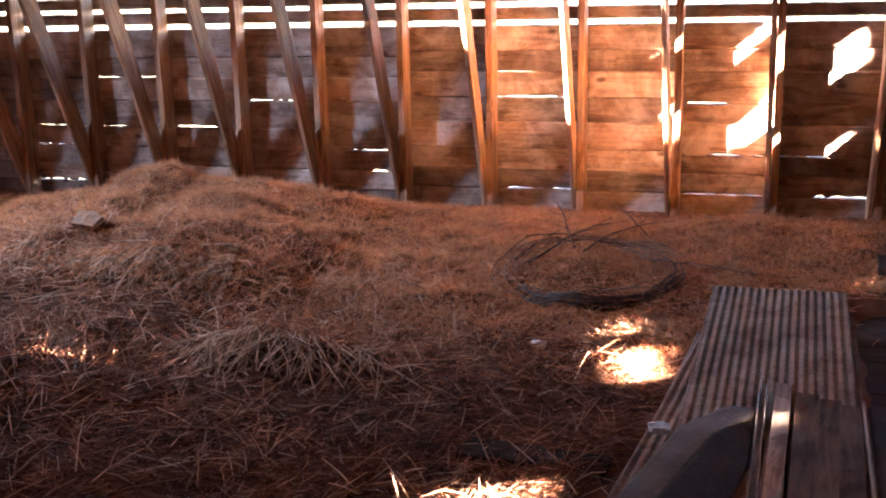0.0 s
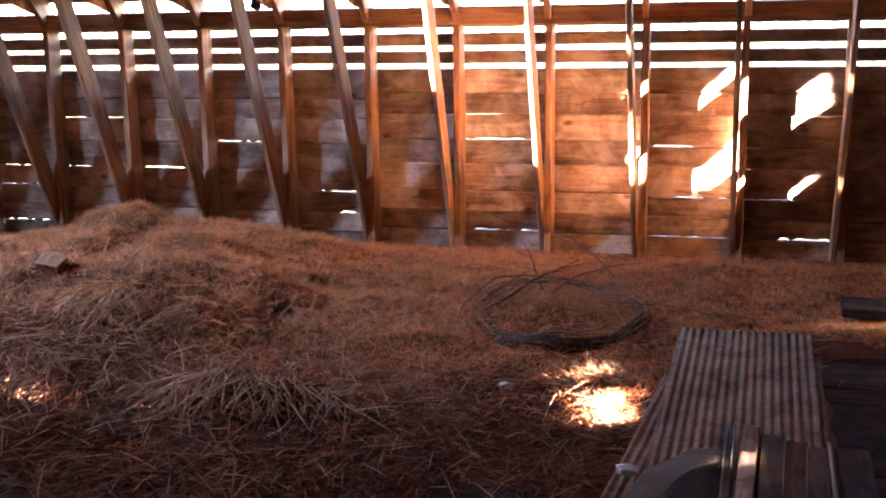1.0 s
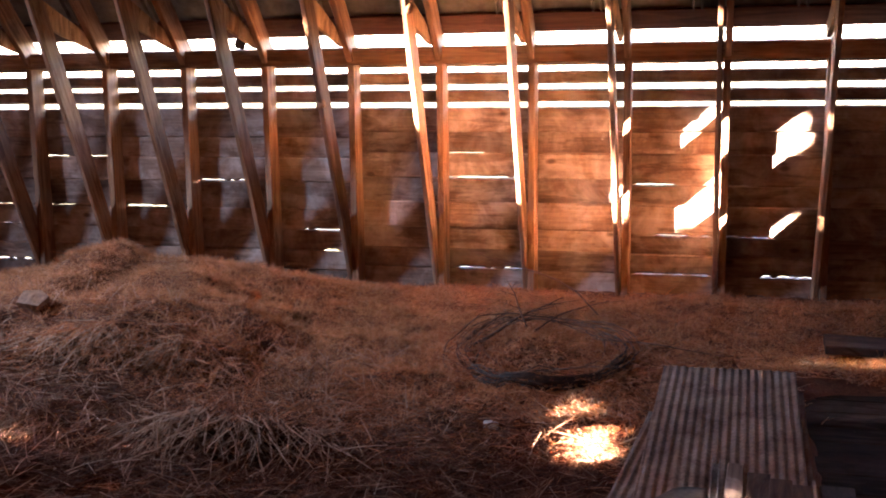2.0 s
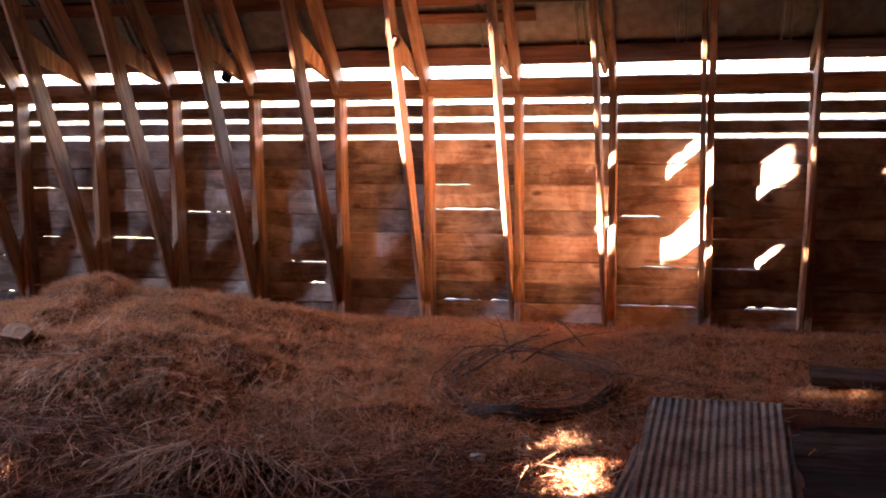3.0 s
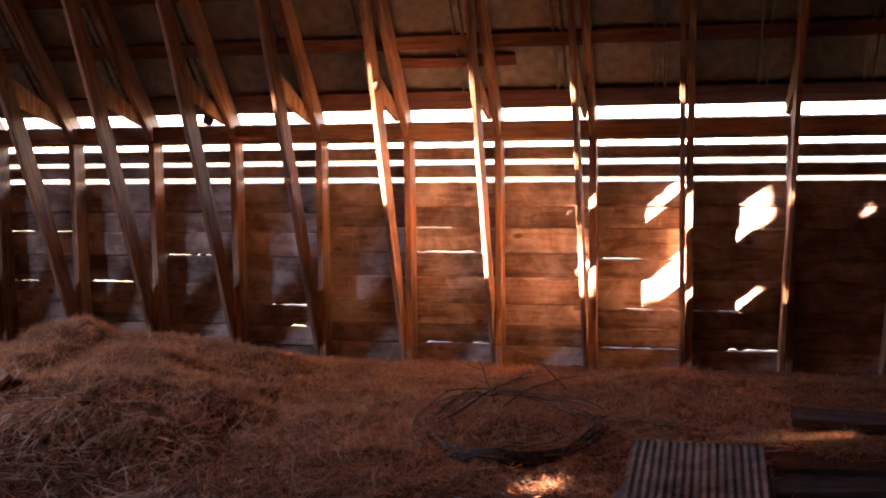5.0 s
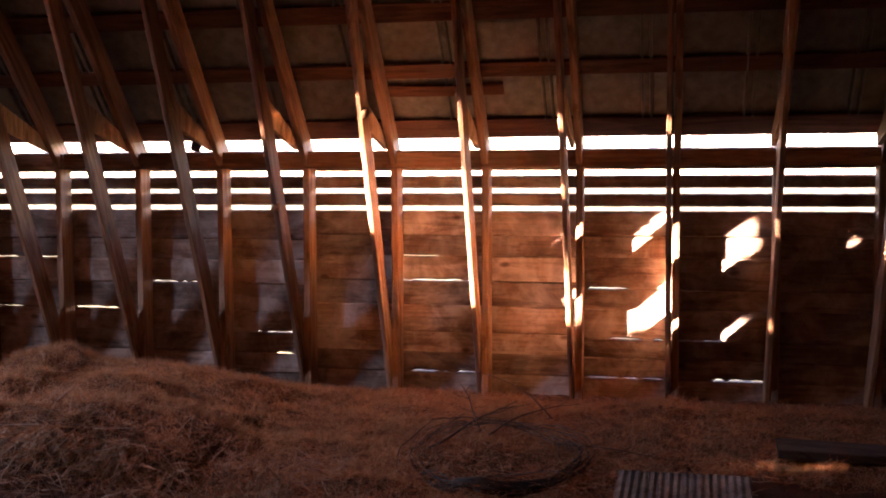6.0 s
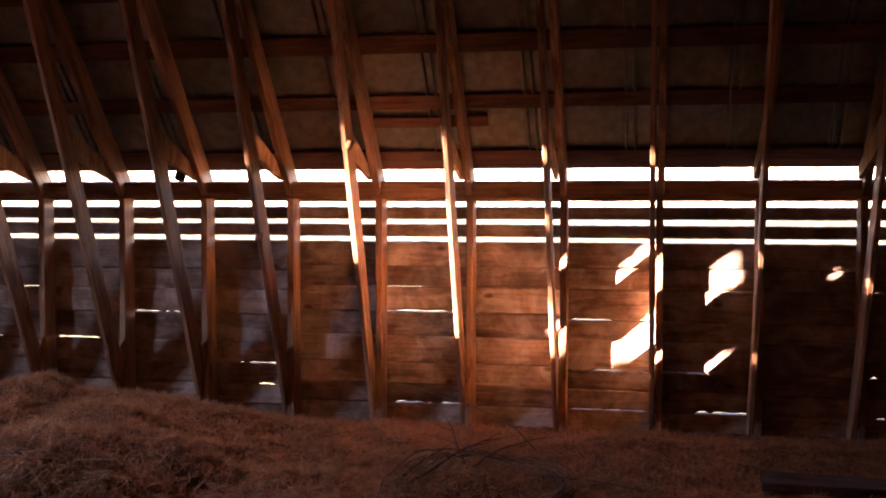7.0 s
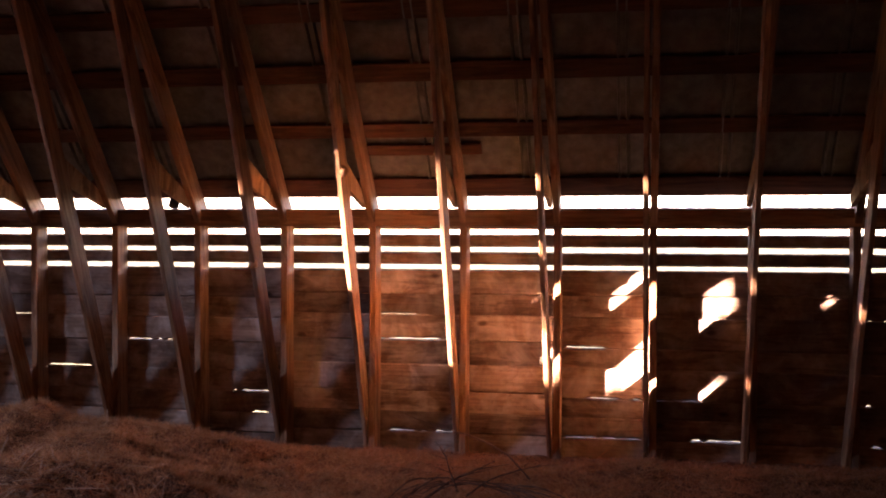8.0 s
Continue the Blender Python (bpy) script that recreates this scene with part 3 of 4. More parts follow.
def strands(name, x, y, length, radius, yaw, lift, mat, label, seed, raised=0.0):
    """Many bent straws, each a thin three-sided stalk, lying on and in the hay."""
    g = np.random.default_rng(seed)
    n = len(x)
    z = hay_height(x, y) + g.uniform(-0.004, 0.012, n) + raised
    way = np.stack([np.cos(yaw) * np.cos(lift), np.sin(yaw) * np.cos(lift), np.sin(lift)], -1)
    side = np.stack([-np.sin(yaw), np.cos(yaw), np.zeros(n)], -1)
    up = np.cross(way, side)
    start = np.stack([x, y, z], -1)
    bend = g.normal(0, 0.028, (n, 2)) * length[:, None]
    rings = []
    for f, q in ((0.0, 1.0), (0.5, 0.95), (1.0, 0.55)):
        mid = start + way * (f * length)[:, None] + (side * bend[:, :1] + up * bend[:, 1:]) * f * f - np.array([0, 0, 1.0]) * (np.abs(np.sin(lift)) * length * 0.28 * f * f)[:, None]
        for a in (0.0, 2.094, 4.189):
            rings.append(mid + (side * math.cos(a) + up * math.sin(a)) * (radius * q)[:, None])
    co = np.stack(rings, 1).reshape(-1, 3)
    quad = np.array([[r * 3 + k, r * 3 + (k + 1) % 3, r * 3 + 3 + (k + 1) % 3, r * 3 + 3 + k] for r in (0, 1) for k in (0, 1, 2)])
    faces = (np.arange(n)[:, None, None] * 9 + quad[None]).reshape(-1, 4)
    me = bpy.data.meshes.new(name)
    me.vertices.add(len(co))
    me.vertices.foreach_set("co", co.ravel().astype(np.float32))
    me.loops.add(faces.size)
    me.loops.foreach_set("vertex_index", faces.ravel().astype(np.int32))
    me.polygons.add(len(faces))
    me.polygons.foreach_set("loop_start", np.arange(0, faces.size, 4, dtype=np.int32))
    me.update(calc_edges=True)
    me.materials.append(mat)
    tagged(new(name, me), label, "straw", kind="stuff")


def free_of_sheets(x, y):
    under = (x > -0.46 + 0.16 * (y - 2.8)) & (x < 0.45) & (y < 4.52)
    bare = (x > 0.36) & (y < 5.0)
    return ~(under | bare)


def scatter(n, seed, y_power=1.0):
    g = np.random.default_rng(seed)
    y = 1.9 + 5.1 * g.random(n) ** y_power
    half_l, half_r = 0.35 + 0.82 * y, 0.35 + 0.22 * y
    x = -half_l + (half_l + half_r) * g.random(n)
    ok = free_of_sheets(x, y) & (x < RIGHT_X) & (x > LEFT_X)
    return x[ok], y[ok], g


x, y, g = scatter(125000, 1)
# Paler stalks beyond a ragged line, darker ones on the near side.
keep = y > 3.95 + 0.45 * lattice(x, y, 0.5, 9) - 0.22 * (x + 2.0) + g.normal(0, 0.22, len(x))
x1, y1 = x[keep], y[keep]
n1 = len(x1)
strands("fine_hay", x1, y1, g.uniform(0.025, 0.075, n1), g.uniform(0.0008, 0.0015, n1), g.uniform(0, 6.283, n1), np.abs(g.normal(0.55, 0.45, n1)), STRAW, "fine dry hay stalks over the mound", 11)
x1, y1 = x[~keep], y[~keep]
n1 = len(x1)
strands("dark_hay", x1, y1, g.uniform(0.03, 0.13, n1), g.uniform(0.001, 0.002, n1), g.uniform(0, 6.283, n1), np.abs(g.normal(0.1, 0.3, n1)), DARK_STRAW, "dark hay and chaff on the floor", 14)
g = np.random.default_rng(5)
# Every second stalk lies near the crest, to brighten it by colour.
y = np.where(np.arange(90000) % 2 == 0, 4.3 + 2.3 * g.random(90000), 5.0 + 1.5 * g.random(90000))
x = -(0.35 + 0.82 * y) + (0.7 + 1.04 * y) * g.random(90000)
ok = free_of_sheets(x, y) & (x < 1.6) & (g.random(90000) > 0.55 * np.clip((x + 0.9) / 0.6, 0, 1))
x, y = x[ok], y[ok]
strands("hay_fuzz", x, y, g.uniform(0.02, 0.07, len(x)), g.uniform(0.0006, 0.0011, len(x)), g.uniform(0, 6.283, len(x)), np.abs(g.normal(0.8, 0.4, len(x))), FUZZ, "short fuzz of fine hay on the mound", 15)
x, y, g = scatter(9000, 2, 1.3)
downhill = np.arctan2(-1.0, 0.25) + g.normal(0, 1.0, len(x))
size, thick, lift = g.uniform(0.05, 0.17, len(x)), g.uniform(0.0012, 0.0024, len(x)), np.abs(g.normal(0.12, 0.25, len(x)))
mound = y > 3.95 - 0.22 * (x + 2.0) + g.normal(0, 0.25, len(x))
strands("loose_straw", x[mound], y[mound], size[mound], thick[mound], downhill[mound], lift[mound], STRAW, "loose brown straw lying on the hay", 12)
strands("dark_straw", x[~mound], y[~mound], size[~mound], thick[~mound], downhill[~mound], lift[~mound], DARK_STRAW, "dark straw on the floor", 13)


def tuft(cx, cy, rx, ry, n, length, radius, yaw, spread, lift, mat, name, label, seed, raised=0.0):
    g = np.random.default_rng(seed)
    x, y = cx + g.normal(0, rx, n), cy + g.normal(0, ry, n)
    strands(name, x, y, g.uniform(0.5, 1.1, n) * length, g.uniform(0.7, 1.2, n) * radius, yaw + g.normal(0, spread, n), np.abs(g.normal(lift, 0.18, n)), mat, label, seed, raised)


g = np.random.default_rng(21)
for fan, (bx, wide, way) in enumerate(((-1.60, 0.16, -1.10), (-1.95, 0.11, -1.80))):
    bx = bx + g.normal(0, wide, 95)
    strands("straw_bunch", bx, 3.59 + g.uniform(-0.05, 0.09, 95), g.uniform(0.11, 0.28, 95), g.uniform(0.0021, 0.0031, 95), way + g.normal(0, 0.5, 95), g.normal(-0.26, 0.16, 95), PALE_STRAW, "loose fan of pale straw on the hay", 22 + fan, 0.035)
g = np.random.default_rng(33)
hx = g.uniform(-3.65, -2.15, 900)
hy = ledge(hx) + g.uniform(-0.06, 0.10, 900)
strands("hanging_straw", hx, hy, g.uniform(0.09, 0.27, 900), g.uniform(0.0013, 0.0024, 900), -1.57 + g.normal(0, 0.75, 900), g.normal(-0.35, 0.3, 900), STRAW, "coarse straw hanging over the edge of the mound", 34, 0.03)
hx = g.uniform(-3.5, -2.3, 260)
strands("hanging_pale_straw", hx, ledge(hx) + g.uniform(-0.02, 0.06, 260), g.uniform(0.12, 0.30, 260), g.uniform(0.0022, 0.0034, 260), -1.57 + g.normal(0, 0.5, 260), g.normal(-0.4, 0.25, 260), PALE_STRAW, "pale straw hanging over the edge of the mound", 35, 0.04)
lx, ly, g = scatter(1700, 36, 1.0)
near = ly < 4.2
lx, ly = lx[near], ly[near]
strands("long_straw", lx, ly, g.uniform(0.07, 0.24, len(lx)), g.uniform(0.0017, 0.0029, len(lx)), g.uniform(0, 6.283, len(lx)), np.abs(g.normal(0.3, 0.3, len(lx))), PALE_STRAW, "single long pale straws on the floor", 37, 0.012)
tuft(-2.9, 4.3, 0.4, 0.2, 130, 0.26, 0.0024, -1.3, 0.5, 0.3, PALE_STRAW, "straw_bunch", "pale straw strewn over the hay", 24)
tuft(-3.4, 4.0, 0.3, 0.4, 160, 0.26, 0.0024, 0.3, 1.2, 0.25, PALE_STRAW, "straw_bunch", "pale straw strewn over the hay", 25)
tuft(-2.1, 2.9, 0.6, 0.4, 240, 0.2, 0.0025, 1.2, 1.2, 0.2, PALE_STRAW, "straw_bunch", "pale straw strewn over the hay", 26)
tuft(-0.52, 4.25, 0.13, 0.06, 130, 0.16, 0.0022, 2.6, 0.8, 0.25, PALE_STRAW, "straw_bunch", "pale straw beside the corrugated sheets", 27)
tuft(0.0, 4.55, 0.24, 0.03, 60, 0.13, 0.0016, -1.4, 0.9, 0.9, STRAW, "straw_bunch", "straw ends sticking up behind the corrugated sheets", 30)
tuft(-0.43, 3.80, 0.13, 0.07, 170, 0.09, 0.0016, 1.0, 1.5, 0.2, PALE_STRAW, "straw_bunch", "pale chaff on the hay beside the sheets", 38)
tuft(0.58, 5.20, 0.18, 0.03, 300, 0.07, 0.0015, 0.2, 1.2, 0.3, PALE_STRAW, "straw_bunch", "pale chaff strewn at the edge of the hay", 39)
tuft(-0.66, 2.68, 0.13, 0.06, 110, 0.14, 0.002, 1.0, 1.0, 0.3, PALE_STRAW, "straw_bunch", "pale straw on the hay", 28)
tuft(-2.62, 3.36, 0.07, 0.05, 60, 0.14, 0.002, 1.2, 0.8, 0.5, PALE_STRAW, "straw_bunch", "pale straw on the hay", 29)

g = np.random.default_rng(41)
cx, cy = g.uniform(-4.2, -1.4, 2600), g.uniform(2.5, 4.9, 2600)
some = g.random(2600) < 0.35 + 0.65 * np.clip(lattice(cx, cy, 0.35, 12) + 0.4, 0, 1)
cx, cy = cx[some], cy[some]
strands("coarse_straw", cx, cy, g.uniform(0.05, 0.17, len(cx)), g.uniform(0.0017, 0.0029, len(cx)), g.uniform(0, 6.283, len(cx)), np.abs(g.normal(0.85, 0.35, len(cx))), COARSE, "coarse pale stalks tossed over the hay", 42, 0.012)
fx, fy = g.uniform(-7.2, 0.1, 9000), g.uniform(-3.0, 3.6, 9000)
rest = np.abs(fx + 0.25 * fy) > 0.35 + 0.57 * fy
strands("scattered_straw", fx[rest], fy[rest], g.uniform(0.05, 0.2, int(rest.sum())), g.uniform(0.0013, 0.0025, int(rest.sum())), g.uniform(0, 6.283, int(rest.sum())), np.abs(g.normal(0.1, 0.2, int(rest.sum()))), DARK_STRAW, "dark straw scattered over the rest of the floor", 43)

# ---- scrap on the floor ----
def corrugated(w, length, pitch, amp, r, bend=0.0):
    """A corrugated sheet in its own space: across x, along y, ridges up; thin but closed, a little dented."""
    n, rows = int(w / pitch * 6), 14
    bm, grid = bmesh.new(), []
    for j in range(rows + 1):
        y = length * j / rows
        line = []
        for i in range(n + 1):
            x = -w / 2 + w * i / n
            z = amp * math.sin(2 * math.pi * x / pitch) + 0.006 * noise.noise((x * 4, y * 3, r)) + bend * (y / length) ** 2
            edge = 0.006 * noise.noise((x * 30, r, 0)) if j in (0, rows) else 0.0
            line.append((bm.verts.new((x, y + edge, z)), bm.verts.new((x, y + edge, z - 0.0016))))
        grid.append(line)
    for a, b in zip(grid, grid[1:]):
        for i in range(n):
            bm.faces.new((a[i][0], a[i + 1][0], b[i + 1][0], b[i][0]))
            bm.faces.new((a[i][1], b[i][1], b[i + 1][1], a[i + 1][1]))
    for line, flip in ((grid[0], 1), (grid[-1], -1)):
        for i in range(n):
            bm.faces.new((line[i][0], line[i][1], line[i + 1][1], line[i + 1][0])[::flip])
    for k, flip in ((0, -1), (n, 1)):
        for a, b in zip(grid, grid[1:]):
            bm.faces.new((a[k][0], a[k][1], b[k][1], b[k][0])[::flip])
    return mesh_of(bm, CORRUGATED, True)


def laid_sheet(x, y, z, turn, tilt, w, length, seed, label):
    ob = new("corrugated_sheet", corrugated(w, length, 0.0312, 0.0030, seed))
    ob.matrix_basis = pose(x, y, z, tilt, 0, turn)
    tagged(ob, label, "metal sheet", "stacked corrugated sheets")


laid_sheet(0.010, 2.25, 0.065, -1.55, 3.4, 0.528, 2.27, 3.1, "rust-stained corrugated iron sheet lying on top of a stack")
laid_sheet(0.026, 2.20, 0.044, -1.7, 3.4, 0.528, 2.14, 5.2, "corrugated iron sheet under another, its edge showing")
laid_sheet(-0.205, 2.15, 0.034, -7.2, 3.0, 0.50, 2.18, 7.7, "corrugated iron sheet askew at the bottom of the stack")
laid_sheet(-0.185, 2.15, 0.020, -6.0, 3.0, 0.50, 1.95, 9.4, "corrugated iron sheet askew at the bottom of the stack")


def sheet_top(y):
    return 0.065 + (y - 2.25) * math.tan(radians(3.4)) + 0.010


def lying_board(name, x0, y0, x1, y1, lift, w, d, mat, label, category, seed, group=""):
    r = random.Random(seed)
    p, q = Vector((x0, y0, sheet_top(y0) + lift + d / 2)), Vector((x1, y1, sheet_top(y1) + lift + d / 2))
    ob = new(name, mesh_of(timber((q - p).length, w, d, r, 0.003, 8, 0.003), mat))
    ob.matrix_basis = along(p, q)
    return tagged(ob, label, category, group)


lying_board("plank", 0.024, 2.05, 0.0865, 3.48, 0.0, 0.054, 0.024, PALE_BOARD, "pale weathered plank lying on corrugated sheets", "plank", 31, "planks on the sheets")
for k, (xa, xb, yb, w) in enumerate(((0.105, 0.156, 3.42, 0.0685), (0.170, 0.221, 3.38, 0.0675), (0.233, 0.281, 3.34, 0.066))):
    lying_board("plank", xa - 0.02, 2.05, xb, yb, 0.0 + 0.003 * k, w, 0.022, DARK_BOARD, "dark brown old plank lying on corrugated sheets", "plank", 40 + k, "planks on the sheets")
lying_board("trim_strip", 0.292, 2.05, 0.318, 3.37, 0.004, 0.010, 0.03, PALE_BOARD, "thin pale trim strip beside dark planks", "trim strip", 50)
lying_board("plank", 0.36, 2.05, 0.385, 3.36, 0.0, 0.10, 0.022, DARK_BOARD, "dark brown wide plank lying beside corrugated sheets", "plank", 51, "planks on the sheets")


def channel():
    """Two thin upright lips on a web."""
    bm = bmesh.new()
    for x, w, h in ((-0.011, 0.003, 0.022), (0.011, 0.003, 0.022), (0.0, 0.022, 0.003)):
        bmesh.ops.create_cube(bm, size=1.0, matrix=Matrix.Translation((x, h / 2, 0.72)) @ Matrix.Diagonal((w, h, 1.44, 1)))
    ob = new("metal_channel", mesh_of(bm, RAIL))
    p, q = Vector((-0.022, 2.05, sheet_top(2.05) + 0.012)), Vector((0.022, 3.43, sheet_top(3.43) + 0.012))
    ob.matrix_basis = along(p, q, (-1, 0, 0))
    tagged(ob, "dull thin aluminium channel strip lying on scrap", "metal strip")


channel()


def rubber_flap():
    """A stiff grey sheet arched over the stack, its far side bent down, with shade put into its colour."""
    flap = thing("rubber_sheet", Matrix.Translation((0, 0, 0)), "stiff grey rubber sheet arched over corrugated iron", "rubber sheet")

    def left(y):
        return -0.363 + 0.275 * (y - 2.622)

    def right(y):
        return min(-0.06 + 0.22 * (y - 2.7), -0.038 + 0.0319 * (y - 2.05))

    def crease(y):
        f = min(max((y - 3.04) / 0.14, 0.0), 1.0)
        return (-0.235 + 0.30 * (y - 2.65)) * (1 - f * f) + (right(y) - 0.004) * f * f

    for name, mat, label in (("sheet", RUBBER, ""), ("fold", BLACK_AND_SHADED_RUBBER, "bent-down side with its shade put into the colour")):
        bm, grid, n, rows = bmesh.new(), [], 12, 22
        for j in range(rows + 1):
            line = []
            for i in range(n + 1):
                u = i / n
                if name == "sheet":
                    y = 2.45 + (0.69 + 0.15 * min(1.0, 2.2 * u)) * j / rows
                    x, z = left(y) + (crease(y) - left(y)) * u, 0.030 * math.sin(math.pi / 2 * u) ** 1.3
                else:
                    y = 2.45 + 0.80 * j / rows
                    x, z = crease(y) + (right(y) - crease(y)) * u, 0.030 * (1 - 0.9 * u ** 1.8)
                z = 0.005 + z * (1 - 0.6 * (j / rows) ** 6) + sheet_top(y) + 0.003 * noise.noise((x * 9, y * 5, 2.0))
                line.append((bm.verts.new((x, y, z)), bm.verts.new((x, y, z - 0.004))))
            grid.append(line)
        for a, b in zip(grid, grid[1:]):
            for i in range(n):
                bm.faces.new((a[i][0], a[i + 1][0], b[i + 1][0], b[i][0]))
                bm.faces.new((a[i][1], b[i][1], b[i + 1][1], a[i + 1][1]))
        for line, flip in ((grid[0], 1), (grid[-1], -1)):
            for i in range(n):
                bm.faces.new((line[i][0], line[i][1], line[i + 1][1], line[i + 1][0])[::flip])
        for k, flip in ((0, -1), (n, 1)):
            for a, b in zip(grid, grid[1:]):
                bm.faces.new((a[k][0], a[k][1], b[k][1], b[k][0])[::flip])
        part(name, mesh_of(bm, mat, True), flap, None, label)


rubber_flap()


def lump(name, x, y, z, sx, sy, sz, mat, label, category, seed, turn=0.0, rough=0.35):
    bm = bmesh.new()
    bmesh.ops.create_icosphere(bm, subdivisions=3, radius=1.0)
    for v in bm.verts:
        k = 1 + rough * noise.noise(v.co * 1.7 + Vector((seed, 0, 0))) + 0.5 * rough * noise.noise(v.co * 4.5 + Vector((0, seed, 0)))
        c = v.co * k
        c = Vector([math.copysign(min(abs(q), 0.72), q) for q in c])
        v.co = (c.x * sx, c.y * sy, c.z * sz)
    ob = new(name, mesh_of(bm, mat))
    ob.matrix_basis = pose(x, y, z, 4, 3, turn)
    tagged(ob, label, category)


lump("foil_scrap", -0.283, 3.15, 0.118, 0.045, 0.032, 0.015, FOIL, "crumpled shiny foil scrap at the stack's edge", "foil", 3.0, 12)
lump("white_scrap", -0.845, 4.06, ground_z(-0.845, 4.06) + 0.012, 0.042, 0.022, 0.02, SCRAP, "small dirty white scrap lying on the hay", "scrap", 8.0, 4, 0.2)


def wood_block():
    bm = bmesh.new()
    pts = [(-0.11, -0.05), (0.06, -0.07), (0.12, 0.02), (0.05, 0.07), (-0.08, 0.06)]
    lo = [bm.verts.new((x, y, -0.02)) for x, y in pts]
    hi = [bm.verts.new((x * 0.97, y * 0.95, 0.022)) for x, y in pts]
    bm.faces.new(lo[::-1])
    bm.faces.new(hi)
    for k in range(5):
        bm.faces.new((lo[k], lo[(k + 1) % 5], hi[(k + 1) % 5], hi[k]))
    bmesh.ops.bevel(bm, geom=list(bm.edges), offset=0.004, segments=1, affect="EDGES")
    ob = new("wood_block", mesh_of(bm, TIMBER))
    ob.matrix_basis = pose(-3.27, 4.60, ground_z(-3.27, 4.60) + 0.06, 38, 6, 20) @ Matrix.Diagonal((0.66, 0.8, 0.8, 1))
    tagged(ob, "broken brown piece of board lying on the hay", "wood piece")


wood_block()
half_buried = new("plank", mesh_of(timber(0.46, 0.13, 0.03, random.Random(61), 0.002, 5), DIRTY_BOARD))
half_buried.matrix_basis = along((-0.87, 3.02, 0.046), (-0.42, 2.98, 0.042), (0, 1, 0))
tagged(half_buried, "dark plank half buried in the hay", "plank")
side_plank = new("plank", mesh_of(timber(1.28, 0.24, 0.045, random.Random(62), 0.002, 5), DARK_BOARD))
side_plank.matrix_basis = along((0.53, 5.42, 0.10), (1.80, 5.36, 0.085), (0, 1, 0))
tagged(side_plank, "dark greyish plank lying on hay near the wall", "plank")

# bare floor planks beside the sheets
for k in range(16):
    y0 = 2.1 + 0.185 * k
    me = mesh_of(timber(2.1, 0.178, 0.03, rng, 0.003, 6), DIRTY_BOARD)
    part("floor_plank", me, floor, along((0.34 + rng.uniform(0, 0.06), y0 + 0.09, -0.031 + rng.uniform(-0.004, 0.004)), (2.4, y0 + 0.09, -0.031), (0, 1, 0)))


# ---- coil of old wire and brush ----
def wire_coil():
    coil = thing("wire_coil", Matrix.Translation((-0.79, 5.0, ground_z(-0.79, 5.0))), "loose coil of dark rusted wire and vine on the hay", "wire coil")
    base = ground_z(-0.79, 5.0)
    r = random.Random(77)
    for k in range(15):
        a0, turn = r.uniform(0, 6.28), r.uniform(2.4, 5.6)
        rad, ox, oy = r.uniform(0.33, 0.45), r.uniform(-0.05, 0.07), r.uniform(-0.04, 0.05)
        pts = []
        for s in range(49):
            a = a0 + turn * s / 48
            q = rad * (1 + 0.07 * math.sin(3 * a + k) + 0.03 * math.sin(7 * a + 2 * k))
            px, py = ox + q * 1.02 * math.cos(a), oy + q * 0.98 * math.sin(a)
            hz = ground_z(-0.79 + px, 5.0 + py) - base
            pts.append((px, py, hz + 0.026 + 0.05 * max(0.0, py / 0.35) + 0.008 * r.random() + 0.03 * max(0.0, math.sin(2 * a + k))))
        bm = bmesh.new()
        tube(bm, pts, 0.0019 if k % 3 else 0.0034, 5)
        part("strand", mesh_of(bm, TWIG, True), coil)
    for k in range(22):
        a0 = 3.5 + r.uniform(0, 2.0)
        rad = r.uniform(0.38, 0.46)
        pts = []
        for s in range(20):
            a = a0 + 1.5 * s / 19
            px, py = rad * math.cos(a), rad * math.sin(a)
            pts.append((px, py, ground_z(-0.79 + px, 5.0 + py) - base + 0.02 + 0.03 * r.random() * 0.4 + 0.015 * (k % 3)))
        bm = bmesh.new()
        tube(bm, pts, 0.0036, 5)
        part("strand", mesh_of(bm, WIRE, True), coil)


wire_coil()
g = np.random.default_rng(91)
around, out = g.uniform(-0.9, 4.2, 2400), g.normal(0.40, 0.09, 2400)
strands("straw_over_coil", -0.79 + out * np.cos(around), 5.0 + out * np.sin(around), g.uniform(0.04, 0.13, 2400), g.uniform(0.001, 0.0018, 2400), g.uniform(0, 6.283, 2400), np.abs(g.normal(0.35, 0.3, 2400)), STRAW, "hay caught in the wire coil", 92, 0.015)


def twig(x, y, yaw, length, lift, seed, thick=0.005):
    r = random.Random(seed)
    z = ground_z(x, y) + 0.03
    pts, d = [], Vector((math.cos(yaw) * math.cos(lift), math.sin(yaw) * math.cos(lift), math.sin(lift)))
    p = Vector((0, 0, 0))
    for s in range(13):
        pts.append(p.copy())
        d = (d + Vector((r.uniform(-0.16, 0.16), r.uniform(-0.16, 0.16), r.uniform(-0.09, 0.05)))).normalized()
        p = p + d * length / 12
    bm = bmesh.new()
    tube(bm, pts, lambda f: thick * (1 - 0.75 * f), 5)
    for s in (4, 7, 9):
        side = (d.cross(Vector((0, 0, 1))) * r.choice((-1, 1)) + d * 0.8 + Vector((0, 0, r.uniform(0, 0.5)))).normalized()
        tube(bm, [pts[s] + side * length * 0.22 * f for f in (0, 0.35, 0.7, 1.0)], lambda f: thick * 0.45 * (1 - 0.7 * f), 4)
    ob = new("twig", mesh_of(bm, TWIG, True))
    ob.matrix_basis = Matrix.Translation((x, y, z))
    tagged(ob, "thin dark dry twig sticking out of the hay", "twig", "twigs round the wire coil")


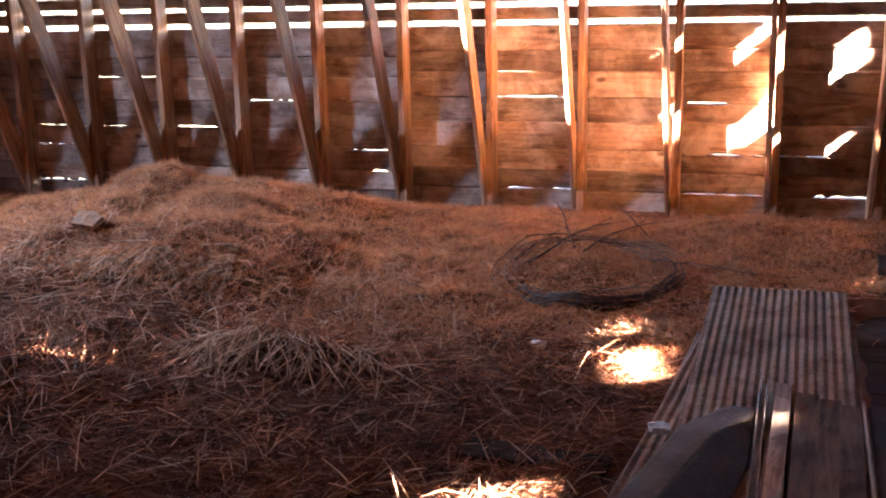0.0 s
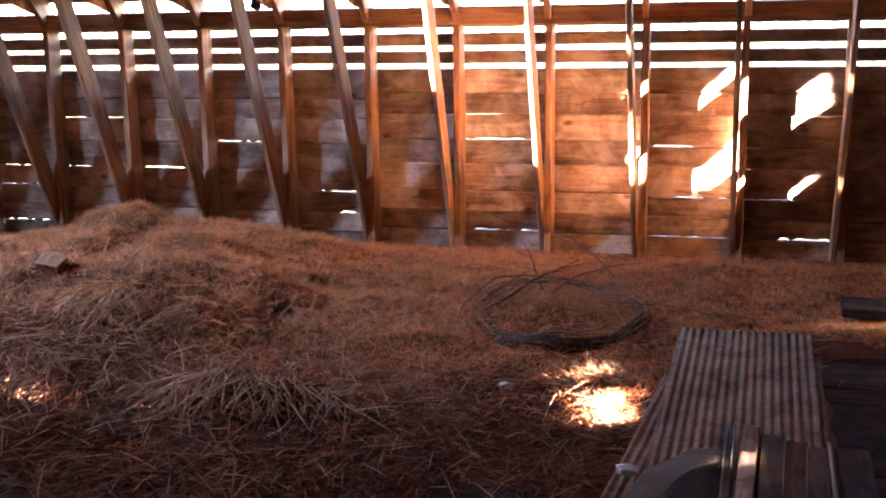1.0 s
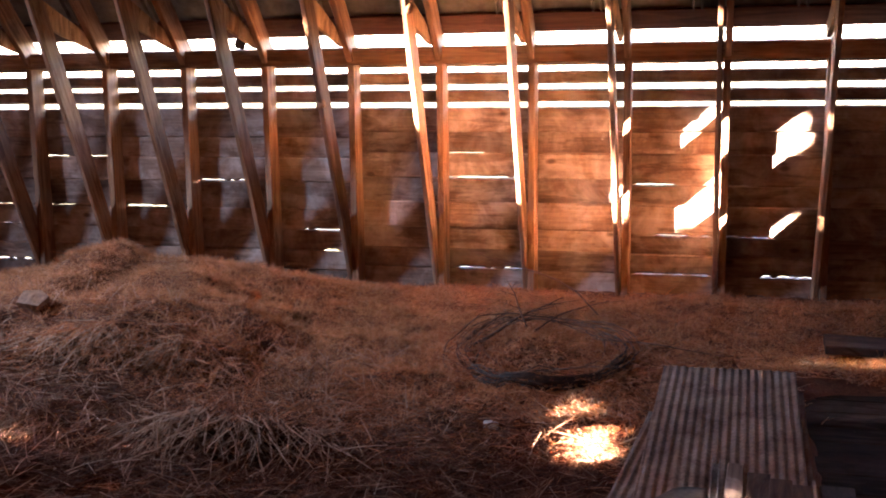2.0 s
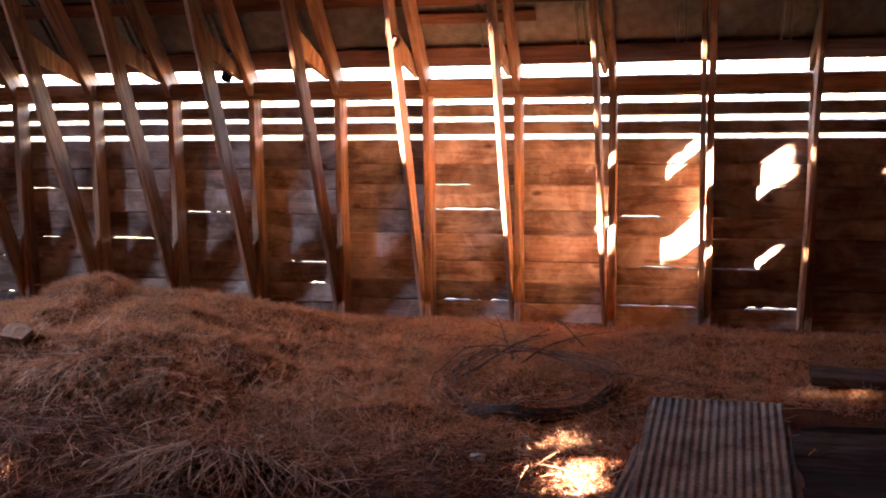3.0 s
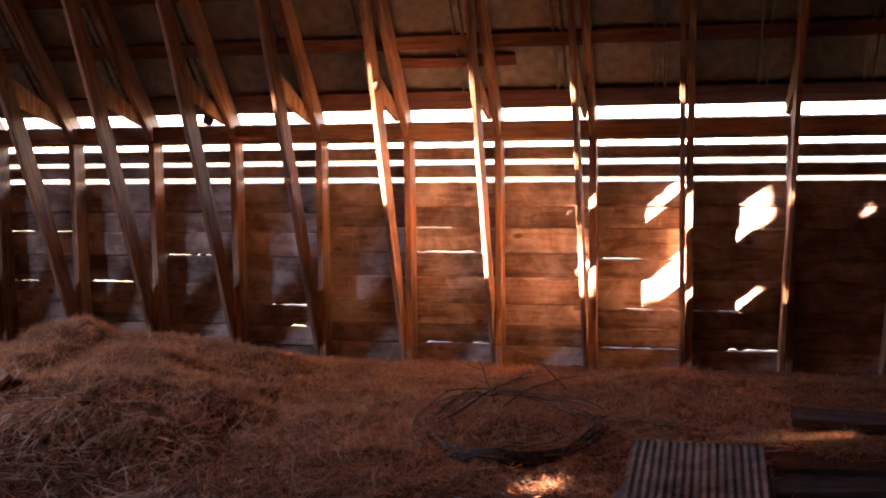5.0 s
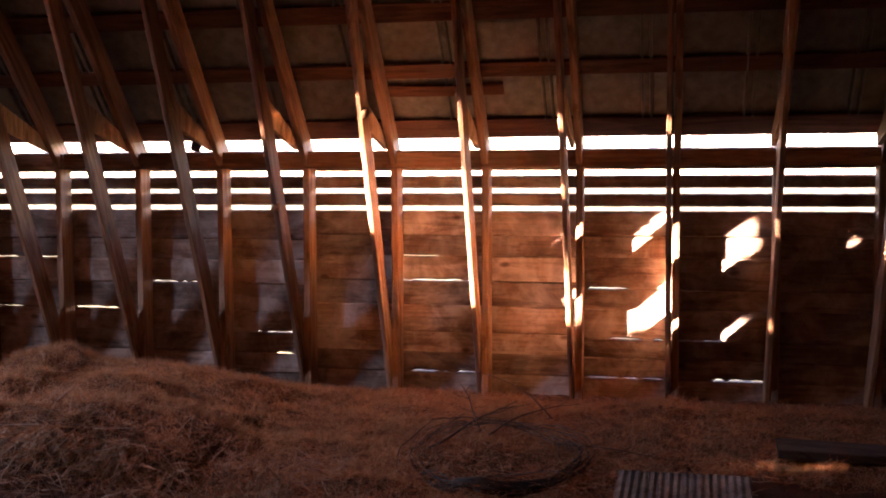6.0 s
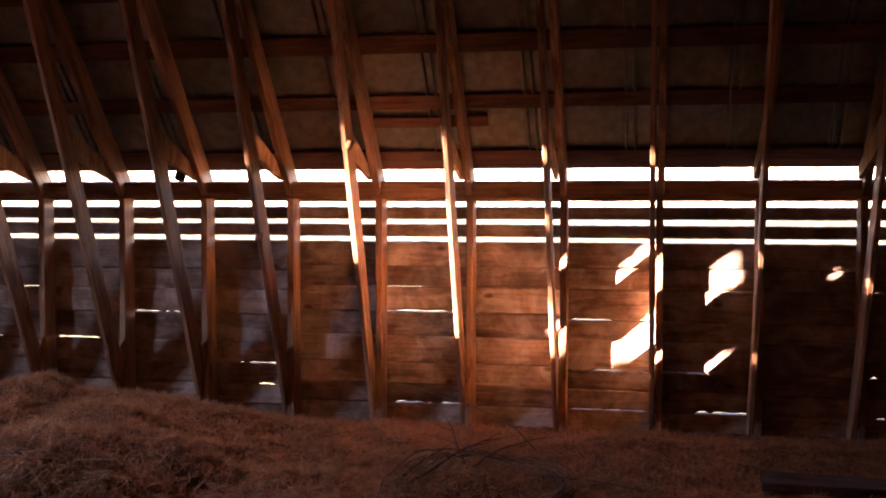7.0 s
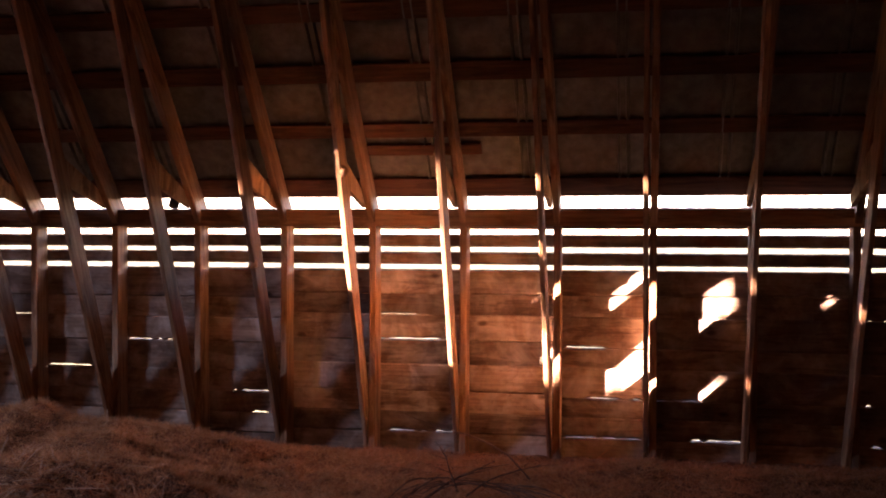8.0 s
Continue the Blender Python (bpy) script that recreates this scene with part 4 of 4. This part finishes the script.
for k, (tx, ty, yaw, ln, lift) in enumerate(((-1.16, 4.98, 0.62, 0.80, 0.28), (-1.22, 5.08, 0.12, 1.0, 0.12), (-0.90, 5.22, 2.2, 0.40, 0.75), (-0.86, 5.2, 0.4, 0.5, 0.45),
                                             (-1.2, 5.15, 0.9, 0.3, 0.3), (-0.6, 5.2, -0.3, 0.7, 0.1), (-0.85, 4.72, 0.1, 0.5, 0.05), (-1.1, 4.75, 1.2, 0.35, 0.3))):
    twig(tx, ty, yaw, ln, lift, 200 + k, 0.009 if k < 2 else 0.006)

def long_twig():
    bm = bmesh.new()
    base = Vector((-0.60, 5.75, ground_z(-0.60, 5.75)))
    pts = [Vector(p) - base for p in ((-1.42, 6.2, 0.385), (-1.30, 6.15, 0.35), (-1.12, 6.1, 0.31), (-0.98, 6.05, 0.285), (-0.86, 6.0, 0.255), (-0.74, 5.9, 0.215), (-0.60, 5.75, 0.12))]
    tube(bm, pts, lambda f: 0.0022 + 0.0025 * f, 5)
    tube(bm, [pts[3], pts[3] + Vector((0.07, 0.02, 0.05)), pts[3] + Vector((0.12, 0.03, 0.12))], lambda f: 0.0022 * (1 - 0.6 * f), 4)
    ob = new("twig", mesh_of(bm, TWIG, True))
    ob.matrix_basis = Matrix.Translation(base)
    tagged(ob, "long thin bent dry twig standing out of the hay", "twig", "twigs round the wire coil")


long_twig()

# small dark bracket by a rafter foot
def bracket(i):
    bm = bmesh.new()
    bmesh.ops.create_cube(bm, size=1.0, matrix=Matrix.Diagonal((0.05, 0.045, 0.06, 1)))
    bmesh.ops.create_cube(bm, size=1.0, matrix=Matrix.Translation((0.0, -0.01, 0.045)) @ Matrix.Diagonal((0.018, 0.02, 0.05, 1)))
    bmesh.ops.bevel(bm, geom=list(bm.edges), offset=0.006, segments=2, affect="EDGES")
    ob = new("bracket", mesh_of(bm, BLACK_AND_SHADED_RUBBER))
    ob.matrix_basis = pose(stud_x(i) - 0.075, WALL_Y - 0.30, 1.635, 20, 15, 30) @ Matrix.Diagonal((1.35, 1.35, 1.35, 1))
    tagged(ob, "small black bracket fixed at a rafter foot", "bracket")


bracket(2)
